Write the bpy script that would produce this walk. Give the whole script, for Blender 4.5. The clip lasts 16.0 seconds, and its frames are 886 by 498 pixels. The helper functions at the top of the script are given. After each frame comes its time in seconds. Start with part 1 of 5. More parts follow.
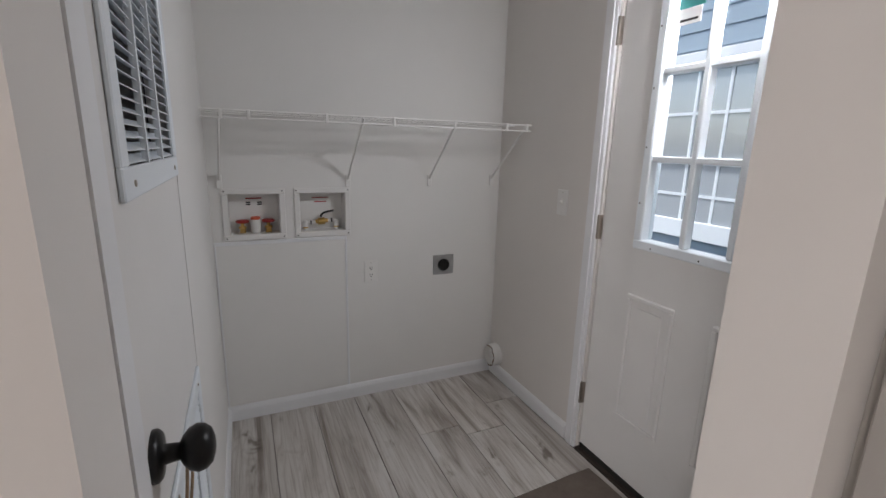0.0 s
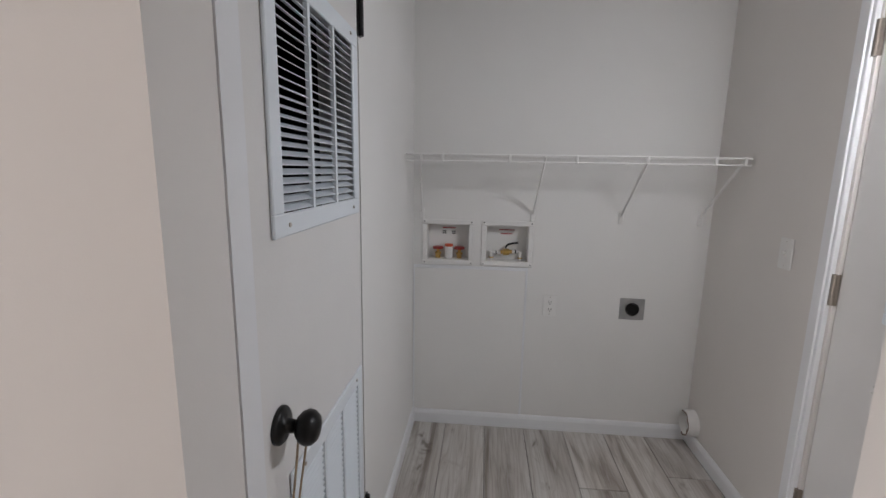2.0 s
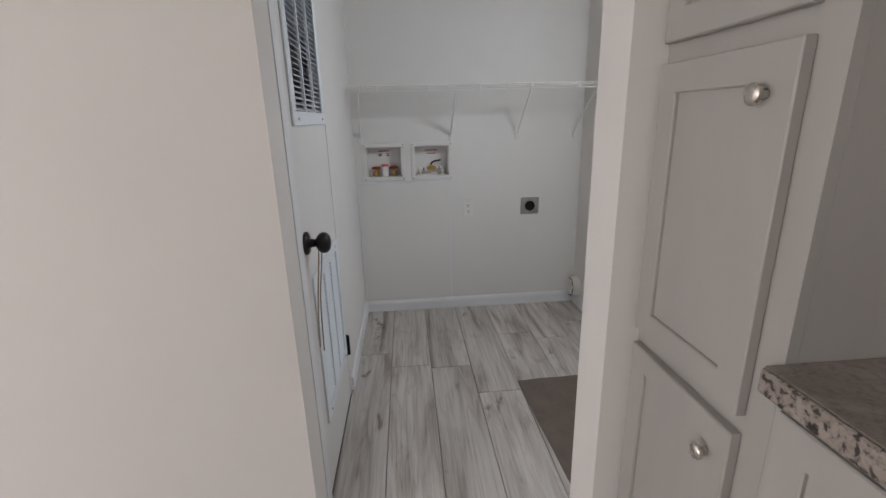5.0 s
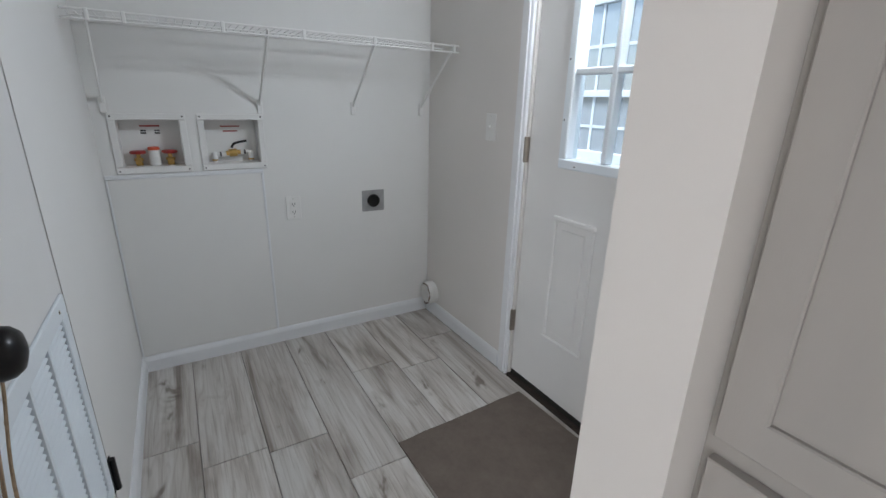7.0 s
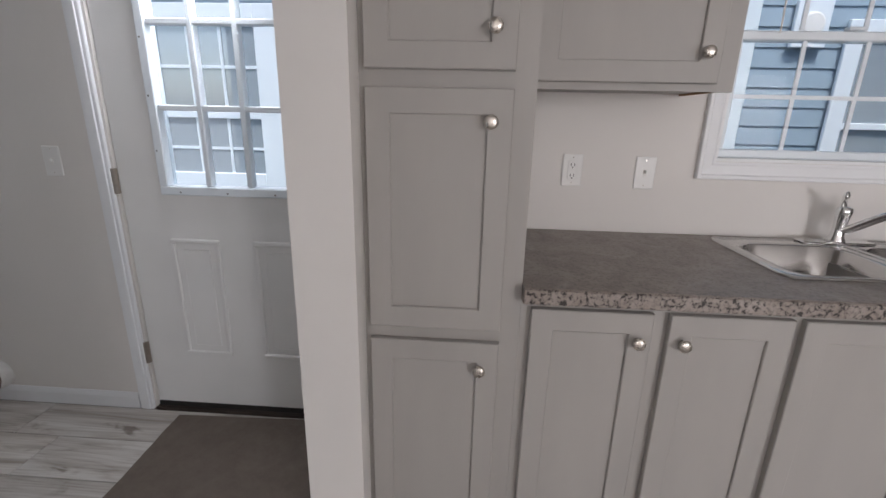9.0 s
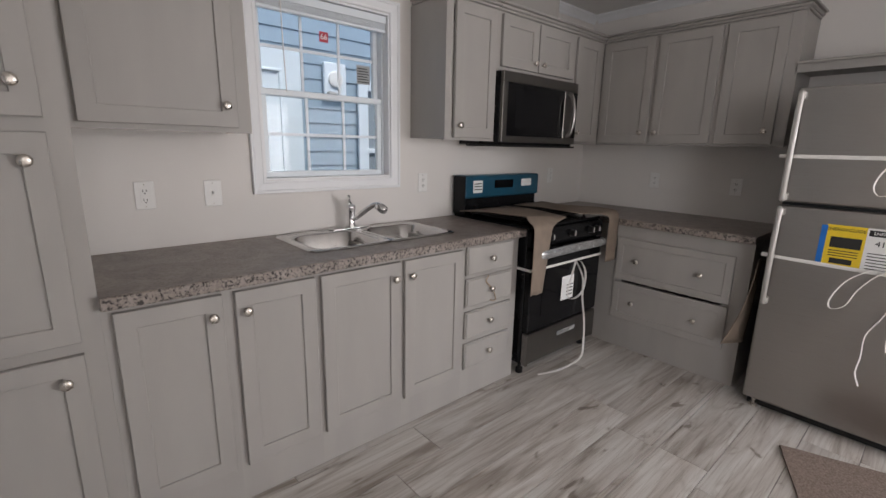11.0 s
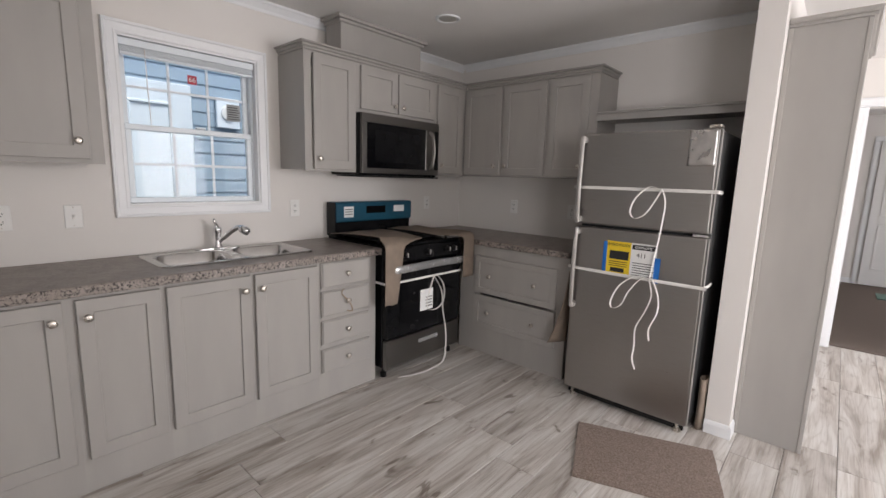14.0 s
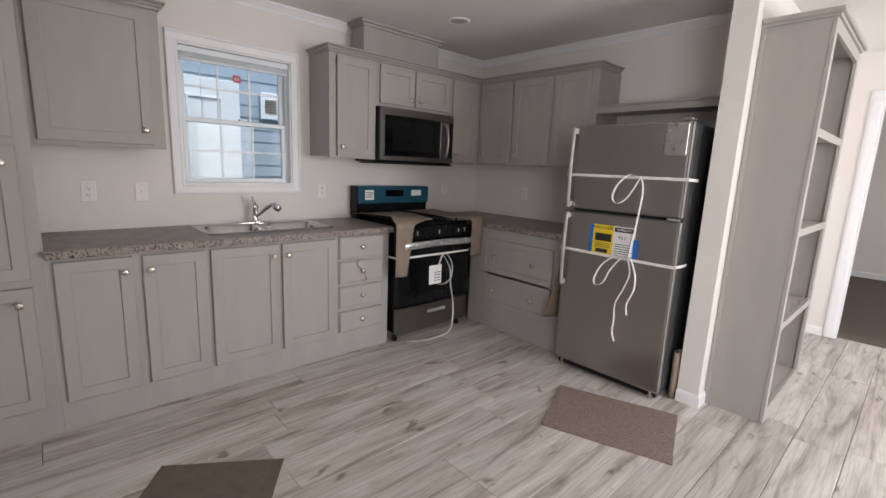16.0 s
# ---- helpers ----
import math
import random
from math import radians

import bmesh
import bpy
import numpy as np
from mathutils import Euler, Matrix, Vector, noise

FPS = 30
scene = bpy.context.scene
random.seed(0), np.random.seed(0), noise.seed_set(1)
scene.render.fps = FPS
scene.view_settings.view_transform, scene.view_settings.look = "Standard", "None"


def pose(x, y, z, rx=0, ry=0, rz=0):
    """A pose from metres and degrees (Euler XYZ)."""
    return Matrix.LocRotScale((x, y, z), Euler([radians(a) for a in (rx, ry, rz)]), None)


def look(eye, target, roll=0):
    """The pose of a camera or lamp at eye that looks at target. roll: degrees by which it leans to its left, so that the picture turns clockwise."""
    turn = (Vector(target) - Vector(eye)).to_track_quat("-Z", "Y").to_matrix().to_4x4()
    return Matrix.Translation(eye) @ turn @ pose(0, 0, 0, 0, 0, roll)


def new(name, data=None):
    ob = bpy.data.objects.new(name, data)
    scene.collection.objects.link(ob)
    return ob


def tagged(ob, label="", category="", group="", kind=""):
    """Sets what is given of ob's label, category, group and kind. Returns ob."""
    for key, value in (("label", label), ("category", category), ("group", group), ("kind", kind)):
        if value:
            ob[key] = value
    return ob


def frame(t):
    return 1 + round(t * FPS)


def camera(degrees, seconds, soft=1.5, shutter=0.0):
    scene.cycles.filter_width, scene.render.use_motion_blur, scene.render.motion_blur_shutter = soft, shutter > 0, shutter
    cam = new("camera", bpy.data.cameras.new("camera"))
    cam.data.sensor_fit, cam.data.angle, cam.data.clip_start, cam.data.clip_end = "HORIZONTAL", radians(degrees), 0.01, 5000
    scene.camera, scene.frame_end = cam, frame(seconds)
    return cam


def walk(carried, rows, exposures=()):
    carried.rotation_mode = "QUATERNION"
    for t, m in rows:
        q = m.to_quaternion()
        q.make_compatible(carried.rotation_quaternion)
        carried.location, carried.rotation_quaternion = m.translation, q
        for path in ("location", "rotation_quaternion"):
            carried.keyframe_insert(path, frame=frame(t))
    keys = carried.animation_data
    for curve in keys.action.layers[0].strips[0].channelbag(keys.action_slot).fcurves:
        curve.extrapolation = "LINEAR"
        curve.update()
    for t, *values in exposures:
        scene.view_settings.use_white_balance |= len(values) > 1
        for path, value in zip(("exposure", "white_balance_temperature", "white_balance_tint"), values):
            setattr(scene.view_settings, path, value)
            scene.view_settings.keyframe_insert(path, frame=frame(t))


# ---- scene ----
cam = camera(89.8, 16.0)
PATH = [
    (0, (-0.149, 0.202, 1.345), (0.657, 1.977, 0.897), 1.5),
    (0.5, (-0.115, 0.173, 1.356), (0.638, 1.976, 0.928), 1.9),
    (1, (-0.021, 0.171, 1.376), (0.39, 2.088, 0.98), 1.6),
    (1.5, (0.064, 0.137, 1.389), (0.036, 2.099, 1.0), 1.8),
    (2, (0.079, 0.12, 1.394), (-0.1, 2.081, 1.04), 1.0),
    (2.5, (0.08, -0.013, 1.486), (-0.04, 1.965, 1.22), 1.9),
    (3, (0.026, -0.218, 1.594), (0.064, 1.779, 1.49), 1.3),
    (3.5, (0.034, -0.391, 1.583), (0.112, 1.608, 1.546), 1.1),
    (4, (0.039, -0.543, 1.417), (0.123, 1.443, 1.195), 0.8),
    (4.2, (0.065, -0.542, 1.37), (0.13, 1.426, 1.018), -1.0),
    (6.3, (-0.038, -0.165, 1.235), (0.518, 1.650, 0.608), 1.3),
    (6.5, (-0.038, -0.068, 1.228), (0.641, 1.708, 0.602), 1.4),
    (7, (-0.023, 0.196, 1.213), (0.952, 1.825, 0.584), 1.5),
    (7.5, (-0.08, 0.31, 1.184), (1.222, 1.68, 0.528), 0.5),
    (8, (-0.245, 0.337, 1.239), (1.396, 1.238, 0.535), 0.3),
    (8.5, (-0.359, 0.278, 1.282), (1.476, 0.741, 0.635), 0.8),
    (9, (-0.482, 0.186, 1.307), (1.433, 0.302, 0.741), 1.3),
    (9.5, (-0.578, 0.125, 1.321), (1.342, -0.125, 0.82), 1.5),
    (10, (-0.69, 0.105, 1.335), (1.13, -0.566, 0.848), 1.6),
    (10.2, (-0.739, 0.101, 1.342), (1.006, -0.746, 0.855), 1.5),
    (12.3, (-1.375, 0.104, 1.367), (-0.117, -1.405, 0.99), -0.1),
    (12.5, (-1.384, 0.117, 1.373), (-0.147, -1.41, 1.001), -0.3),
    (13, (-1.389, 0.114, 1.367), (-0.21, -1.461, 1.006), -0.8),
    (13.5, (-1.482, 0.044, 1.376), (-0.242, -1.488, 1.039), 0.5),
    (14, (-1.658, -0.021, 1.377), (-0.343, -1.495, 1.06), 1.7),
    (14.5, (-1.773, -0.002, 1.376), (-0.4, -1.422, 1.063), 2.6),
    (15, (-1.902, 0.054, 1.362), (-0.488, -1.324, 1.04), 2.9),
    (15.5, (-2.024, 0.071, 1.357), (-0.592, -1.282, 1.013), 2.7),
    (16, (-2.103, 0.048, 1.358), (-0.656, -1.285, 0.996), 2.4),
]
walk(cam, [(t, look(eye, target, roll)) for t, eye, target, roll in PATH],
     exposures=[(0, 0.84, 6500, 15), (2, 1.0, 6450, 15), (4, 1.0, 6400, 14), (6.5, 1.15, 6100, 10), (7, 1.2, 6000, 9), (8, 1.1, 6350, 16), (9, 0.88, 6200, 14), (10, 0.72, 6250, 13),
                (12.5, 1.05, 6300, 13), (13, 0.92, 6300, 13), (14.5, 1.0, 6350, 13), (16, 0.86, 6350, 13)])

# ---- world, daylight and exposure ----
world = bpy.data.worlds.new("sky")
scene.world = world
world.use_nodes = True
wn = world.node_tree
sky = wn.nodes.new("ShaderNodeTexSky")
sky.sky_type = 'NISHITA'
sky.sun_disc = False
sky.sun_elevation = radians(66)
sky.sun_rotation = radians(270)
sky.air_density, sky.dust_density = 1.0, 3.0
wn.links.new(sky.outputs[0], wn.nodes["Background"].inputs[0])
wn.nodes["Background"].inputs[1].default_value = 0.15

sun_data = bpy.data.lights.new("sun", 'SUN')
sun_data.energy, sun_data.angle, sun_data.color = 1.9, radians(10), (1, 0.97, 0.93)
sun = new("sun", sun_data)
sun.matrix_world = look((-4.1, -0.9, 9), (0, 0, 0))


def unseen_window_light(at, into, w, h, watts):
    """The sky's light in an unseen window opening of the living or carpeted room."""
    d = bpy.data.lights.new("unseen_window_light", 'AREA')
    d.shape, d.size, d.size_y, d.energy, d.color = 'RECTANGLE', w, h, watts, (1.0, 0.97, 0.94)
    o = new("unseen_window_light", d)
    o.matrix_world = look(at, into)


unseen_window_light((-4.62, -4.1, 1.4), (0, -4.1, 1.4), 1.0, 1.3, 14)
unseen_window_light((-4.62, -2.75, 1.4), (0, -2.75, 1.4), 1.0, 1.3, 34)
# added lamp in an unseen opening to brighten the far carpeted room
unseen_window_light((-4.62, -7.0, 1.4), (0, -7.0, 1.2), 1.7, 1.3, 24)
# added lamp and unseen north opening to brighten faces turned to +y
unseen_window_light((-3.55, 0.62, 1.4), (-3.55, -4, 1.45), 1.5, 1.3, 28)

# added area lamp in the top of the exterior door's glass, brightening the laundry
lite_data = bpy.data.lights.new("door_fill_light", 'AREA')
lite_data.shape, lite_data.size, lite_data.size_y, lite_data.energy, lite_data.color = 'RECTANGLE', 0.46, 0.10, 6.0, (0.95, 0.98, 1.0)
lite = new("door_fill_light", lite_data)
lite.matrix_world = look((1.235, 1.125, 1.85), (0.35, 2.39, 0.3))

# unseen blue lamp added above the raised blind to brighten the kitchen window's reveal
pane_data = bpy.data.lights.new("pane_fill_light", 'AREA')
pane_data.shape, pane_data.size, pane_data.size_y, pane_data.energy, pane_data.color = 'RECTANGLE', 0.66, 0.03, 30.0, (0.6, 0.82, 1.0)
pane = new("pane_fill_light", pane_data)
pane.matrix_world = look((1.288, -1.036, 2.025), (1.10, -1.036, 1.2))


# ---- materials ----
def material(name, colour, rough=0.5, metal=0.0, vary=0.06, scale=6.0, bump=0.0, bump_scale=200.0, spec=0.5, stretch=(1, 1, 1), piece=0.0):
    m = bpy.data.materials.new(name)
    m.use_nodes = True
    n, l = m.node_tree.nodes, m.node_tree.links
    b = n["Principled BSDF"]
    b.inputs["Roughness"].default_value, b.inputs["Metallic"].default_value = rough, metal
    b.inputs["Specular IOR Level"].default_value = spec
    tc = n.new("ShaderNodeTexCoord")
    mp = n.new("ShaderNodeMapping")
    mp.inputs["Scale"].default_value = stretch
    l.new(tc.outputs["Object"], mp.inputs["Vector"])
    t1 = n.new("ShaderNodeTexNoise")
    t1.inputs["Scale"].default_value, t1.inputs["Detail"].default_value = scale, 6
    l.new(mp.outputs[0], t1.inputs["Vector"])
    r = n.new("ShaderNodeMapRange")
    r.inputs["From Min"].default_value, r.inputs["From Max"].default_value = 0.3, 0.7
    r.inputs["To Min"].default_value, r.inputs["To Max"].default_value = 1 - vary, 1 + vary
    l.new(t1.outputs["Fac"], r.inputs["Value"])
    v = n.new("ShaderNodeVectorMath")
    v.operation = 'SCALE'
    v.inputs[0].default_value = colour[:3]
    l.new(r.outputs[0], v.inputs["Scale"])
    l.new(v.outputs[0], b.inputs["Base Color"])
    rr = n.new("ShaderNodeMapRange")
    rr.inputs["To Min"].default_value, rr.inputs["To Max"].default_value = max(rough - 0.06, 0.02), min(rough + 0.06, 1)
    l.new(t1.outputs["Fac"], rr.inputs["Value"])
    l.new(rr.outputs[0], b.inputs["Roughness"])
    if bump:
        t2 = n.new("ShaderNodeTexNoise")
        t2.inputs["Scale"].default_value, t2.inputs["Detail"].default_value = bump_scale, 4
        l.new(mp.outputs[0], t2.inputs["Vector"])
        bp = n.new("ShaderNodeBump")
        bp.inputs["Strength"].default_value, bp.inputs["Distance"].default_value = bump, 0.002
        l.new(t2.outputs["Fac"], bp.inputs["Height"])
        l.new(bp.outputs[0], b.inputs["Normal"])
    return m


WALL = material("painted wallboard", (0.74, 0.71, 0.68), 0.75, vary=0.025, scale=1.5, bump=0.07, bump_scale=260)
WALL_COOL = material("laundry wallboard", (0.78, 0.77, 0.75), 0.7, vary=0.025, scale=1.5, bump=0.07, bump_scale=260)
CEIL = material("ceiling paint", (0.80, 0.78, 0.76), 0.85, vary=0.03, scale=2, bump=0.5, bump_scale=120)
TRIM = material("cool white trim paint", (0.80, 0.808, 0.822), 0.4, vary=0.02, scale=5, bump=0.05)
DOORW = material("white door paint", (0.76, 0.75, 0.735), 0.42, vary=0.025, scale=4, bump=0.12, bump_scale=150)
CAB = material("greige cabinet foil", (0.365, 0.347, 0.325), 0.5, vary=0.04, scale=9, bump=0.08, bump_scale=300, stretch=(1, 1, 0.25))
CABIN = material("cabinet inside", (0.27, 0.25, 0.235), 0.6, vary=0.05, scale=9)
RAWWOOD = material("raw particle board", (0.36, 0.2, 0.1), 0.8, vary=0.25, scale=80)
STEEL = material("brushed stainless steel", (0.37, 0.355, 0.34), 0.3, 1.0, vary=0.05, scale=30, bump=0.06, bump_scale=60, stretch=(0.3, 0.3, 30))
STEELD = material("dark stainless steel", (0.2, 0.19, 0.18), 0.33, 1.0, vary=0.06, scale=30, bump=0.05, bump_scale=60, stretch=(0.3, 30, 0.3))
HANDLE = material("pale satin handle", (0.5, 0.48, 0.46), 0.42, 0.6, vary=0.03, scale=8)
CLEARFILM = material("crinkled clear film on steel", (0.55, 0.535, 0.52), 0.28, 1.0, vary=0.1, scale=20, bump=0.35, bump_scale=30)
SINKM = material("sink steel", (0.56, 0.55, 0.54), 0.2, 1.0, vary=0.06, scale=25, bump=0.03)
CHROME = material("chrome", (0.8, 0.8, 0.8), 0.08, 1.0, vary=0.02)
NICKEL = material("satin nickel", (0.62, 0.58, 0.53), 0.28, 1.0, vary=0.05, scale=60)
BLACK = material("black enamel", (0.008, 0.008, 0.009), 0.16, spec=0.22, vary=0.2, scale=12)
BLACKMATT = material("matt black metal", (0.009, 0.0085, 0.0085), 0.34, spec=0.3, vary=0.2, scale=25)
DARKGREY = material("dark fridge side", (0.035, 0.035, 0.036), 0.5, vary=0.15, scale=20, bump=0.2, bump_scale=400)
BLUEFILM = material("blue protective film", (0.012, 0.075, 0.125), 0.3, vary=0.15, scale=6, bump=0.2, bump_scale=30)
DARKGLASS = material("dark oven glass", (0.004, 0.004, 0.005), 0.08, vary=0.1, spec=0.3)
RUBBER = material("dark rubber", (0.02, 0.018, 0.016), 0.8, vary=0.2, scale=40)
BROWN = material("brown threshold", (0.035, 0.024, 0.018), 0.6, vary=0.2, scale=20)
CARD = material("brown felt paper", (0.235, 0.185, 0.145), 0.9, vary=0.12, scale=14, bump=0.5, bump_scale=180)
PAPER = material("white paper", (0.8, 0.8, 0.79), 0.7, vary=0.03, scale=20)
YELLOW = material("yellow label", (0.78, 0.56, 0.02), 0.6, vary=0.04, scale=20)
TAPE = material("blue masking tape", (0.01, 0.15, 0.52), 0.65, vary=0.12, scale=30, bump=0.3, bump_scale=300)
INK = material("black ink", (0.02, 0.02, 0.02), 0.7, vary=0.1)
INKRED = material("red ink", (0.35, 0.03, 0.03), 0.6, vary=0.1)
STRAP = material("white plastic strap", (0.78, 0.76, 0.73), 0.5, vary=0.05, scale=40)
FILM = material("crinkled silver film", (0.62, 0.63, 0.64), 0.25, 0.75, vary=0.2, scale=35, bump=0.9, bump_scale=45)
PLASTIC = material("white plastic", (0.8, 0.79, 0.77), 0.35, vary=0.02)
SLOT = material("socket slots", (0.08, 0.075, 0.07), 0.6, vary=0.1)
BRASS = material("brass", (0.6, 0.4, 0.14), 0.3, 1.0, vary=0.1, scale=60)
REDH = material("red valve wheel", (0.32, 0.03, 0.025), 0.45, vary=0.15, scale=60)
ORANGE = material("orange red cap", (0.6, 0.1, 0.04), 0.5, vary=0.1)
STRING = material("jute string", (0.34, 0.25, 0.16), 0.9, vary=0.2, scale=120, bump=0.5)
VINYL = material("cool white vinyl", (0.77, 0.82, 0.86), 0.35, vary=0.015)
SIDING = material("pale blue vinyl siding", (0.30, 0.385, 0.46), 0.55, vary=0.05, scale=5, bump=0.2, bump_scale=60, stretch=(1, 0.15, 1))
SIDINGG = material("grey vinyl siding", (0.46, 0.50, 0.54), 0.55, vary=0.05, scale=5, bump=0.2, bump_scale=60, stretch=(1, 0.15, 1))
OUTPAINT = material("cool white outdoor paint", (0.70, 0.76, 0.79), 0.45, vary=0.03, scale=4)
LAMPMETAL = material("brushed bronze nickel", (0.36, 0.32, 0.28), 0.34, 1.0, vary=0.08, scale=60)
TEAL = material("teal card", (0.03, 0.22, 0.21), 0.5, vary=0.1)
REDLAB = material("red sticker", (0.5, 0.03, 0.05), 0.5, vary=0.05)
FROST = material("frosted lamp glass", (0.5, 0.49, 0.46), 0.35, vary=0.05, scale=12)
JOINT = material("plank joint", (0.22, 0.2, 0.185), 0.8, vary=0.2, scale=20)
# near black colour holds the shade inside the closed closet
CLOSETSHADE = material("closet shade", (0.05, 0.05, 0.05), 0.8, vary=0.2)
GRAVEL = material("grey gravel ground", (0.24, 0.24, 0.235), 0.95, vary=0.4, scale=30, bump=1.0, bump_scale=40)
ROOF = material("roof shingle", (0.08, 0.08, 0.085), 0.9, vary=0.25, scale=30)
GREENMAT = material("green doormat weave", (0.12, 0.2, 0.17), 0.95, vary=0.45, scale=60, bump=0.6, bump_scale=200)


def carpet_material(name, dark, light, scale):
    m = material(name, dark, 0.95, vary=0.1, scale=scale, bump=1.0, bump_scale=420)
    n, l = m.node_tree.nodes, m.node_tree.links
    b = n["Principled BSDF"]
    tc = n.new("ShaderNodeTexCoord")
    a = n.new("ShaderNodeTexNoise")
    a.inputs["Scale"].default_value, a.inputs["Detail"].default_value, a.inputs["Roughness"].default_value = scale, 5, 0.8
    l.new(tc.outputs["Object"], a.inputs["Vector"])
    r = n.new("ShaderNodeValToRGB")
    r.color_ramp.elements[0].position, r.color_ramp.elements[0].color = 0.35, (*dark, 1)
    r.color_ramp.elements[1].position, r.color_ramp.elements[1].color = 0.68, (*light, 1)
    l.new(a.outputs["Fac"], r.inputs[0])
    l.new(r.outputs[0], b.inputs["Base Color"])
    b.inputs["Specular IOR Level"].default_value = 0.1
    return m


RUG = carpet_material("tan carpet offcut", (0.14, 0.105, 0.085), (0.36, 0.29, 0.25), 130)
MAT = carpet_material("flat brown runner", (0.15, 0.122, 0.103), (0.19, 0.157, 0.133), 9)
CARPET = carpet_material("brown wall to wall carpet", (0.10, 0.08, 0.068), (0.22, 0.18, 0.155), 90)


def glass_material():
    m = bpy.data.materials.new("window glass")
    m.use_nodes = True
    n, l = m.node_tree.nodes, m.node_tree.links
    n.remove(n["Principled BSDF"])
    t, g, mix, f = (n.new("ShaderNode" + k) for k in ("BsdfTransparent", "BsdfGlossy", "MixShader", "Fresnel"))
    t.inputs[0].default_value = (0.93, 0.96, 0.96, 1)
    g.inputs["Roughness"].default_value = 0.02
    f.inputs["IOR"].default_value = 1.2
    l.new(f.outputs[0], mix.inputs[0])
    l.new(t.outputs[0], mix.inputs[1])
    l.new(g.outputs[0], mix.inputs[2])
    l.new(mix.outputs[0], n["Material Output"].inputs[0])
    return m


GLASS = glass_material()


def plank_material():
    m = bpy.data.materials.new("grey washed oak plank")
    m.use_nodes = True
    n, l = m.node_tree.nodes, m.node_tree.links
    b = n["Principled BSDF"]
    tc, oi = n.new("ShaderNodeTexCoord"), n.new("ShaderNodeObjectInfo")
    off = n.new("ShaderNodeVectorMath")
    off.operation = 'MULTIPLY_ADD'
    comb = n.new("ShaderNodeCombineXYZ")
    for i in range(3):
        l.new(oi.outputs["Random"], comb.inputs[i])
    off.inputs[1].default_value = (37, 53, 29)
    l.new(comb.outputs[0], off.inputs[0])
    l.new(tc.outputs["Object"], off.inputs[2])

    def noise_at(sx, sy, scale, detail, rough=0.6, dist=0.0):
        mp = n.new("ShaderNodeMapping")
        mp.inputs["Scale"].default_value = (sx, sy, 1)
        l.new(off.outputs[0], mp.inputs["Vector"])
        t = n.new("ShaderNodeTexNoise")
        t.inputs["Scale"].default_value, t.inputs["Detail"].default_value = scale, detail
        t.inputs["Roughness"].default_value, t.inputs["Distortion"].default_value = rough, dist
        l.new(mp.outputs[0], t.inputs["Vector"])
        return t

    def ramp(src, *stops):
        r = n.new("ShaderNodeValToRGB")
        while len(r.color_ramp.elements) < len(stops):
            r.color_ramp.elements.new(0.5)
        for e, (p, c) in zip(r.color_ramp.elements, stops):
            e.position, e.color = p, (*c, 1)
        l.new(src, r.inputs[0])
        return r

    def mixed(kind, fac, a, c):
        x = n.new("ShaderNodeMix")
        x.data_type, x.blend_type = 'RGBA', kind
        x.inputs[0].default_value = fac
        l.new(a, x.inputs[6])
        l.new(c, x.inputs[7])
        return x.outputs[2]

    cloud = noise_at(7.0, 0.7, 2.0, 5, 0.55, 0.7)
    base = ramp(cloud.outputs["Fac"], (0.31, (0.31, 0.27, 0.235)), (0.46, (0.54, 0.505, 0.47)), (0.62, (0.67, 0.65, 0.62)))
    grain = noise_at(26, 0.6, 6.0, 8, 0.65, 0.25)
    g = ramp(grain.outputs["Fac"], (0.30, (0.60, 0.56, 0.52)), (0.46, (0.93, 0.92, 0.91)), (0.62, (1, 1, 1)))
    ring = noise_at(6.0, 0.42, 1.5, 2, 0.4, 0.35)
    wave = n.new("ShaderNodeMath")
    wave.operation = 'MULTIPLY'
    wave.inputs[1].default_value = 11.0
    l.new(ring.outputs["Fac"], wave.inputs[0])
    pp = n.new("ShaderNodeMath")
    pp.operation = 'PINGPONG'
    pp.inputs[1].default_value = 0.5
    l.new(wave.outputs[0], pp.inputs[0])
    rg = ramp(pp.outputs[0], (0.0, (0.66, 0.62, 0.58)), (0.16, (0.95, 0.94, 0.93)), (0.5, (1, 1, 1)))
    knots = noise_at(2.6, 1.1, 4.0, 3, 0.55, 0.6)
    kn = ramp(knots.outputs["Fac"], (0.285, (0.30, 0.25, 0.21)), (0.33, (0.82, 0.80, 0.78)), (0.39, (1, 1, 1)))
    tone = n.new("ShaderNodeMapRange")
    tone.inputs["To Min"].default_value, tone.inputs["To Max"].default_value = 0.86, 1.08
    l.new(oi.outputs["Random"], tone.inputs["Value"])
    c = mixed('MULTIPLY', 0.85, base.outputs[0], g.outputs[0])
    c = mixed('MULTIPLY', 0.45, c, rg.outputs[0])
    c = mixed('MULTIPLY', 0.8, c, kn.outputs[0])
    s = n.new("ShaderNodeVectorMath")
    s.operation = 'SCALE'
    l.new(c, s.inputs[0])
    l.new(tone.outputs[0], s.inputs["Scale"])
    l.new(s.outputs[0], b.inputs["Base Color"])
    rr = n.new("ShaderNodeMapRange")
    rr.inputs["To Min"].default_value, rr.inputs["To Max"].default_value = 0.34, 0.55
    l.new(grain.outputs["Fac"], rr.inputs["Value"])
    l.new(rr.outputs[0], b.inputs["Roughness"])
    bp = n.new("ShaderNodeBump")
    bp.inputs["Strength"].default_value, bp.inputs["Distance"].default_value = 0.25, 0.001
    l.new(grain.outputs["Fac"], bp.inputs["Height"])
    l.new(bp.outputs[0], b.inputs["Normal"])
    return m


PLANK = plank_material()


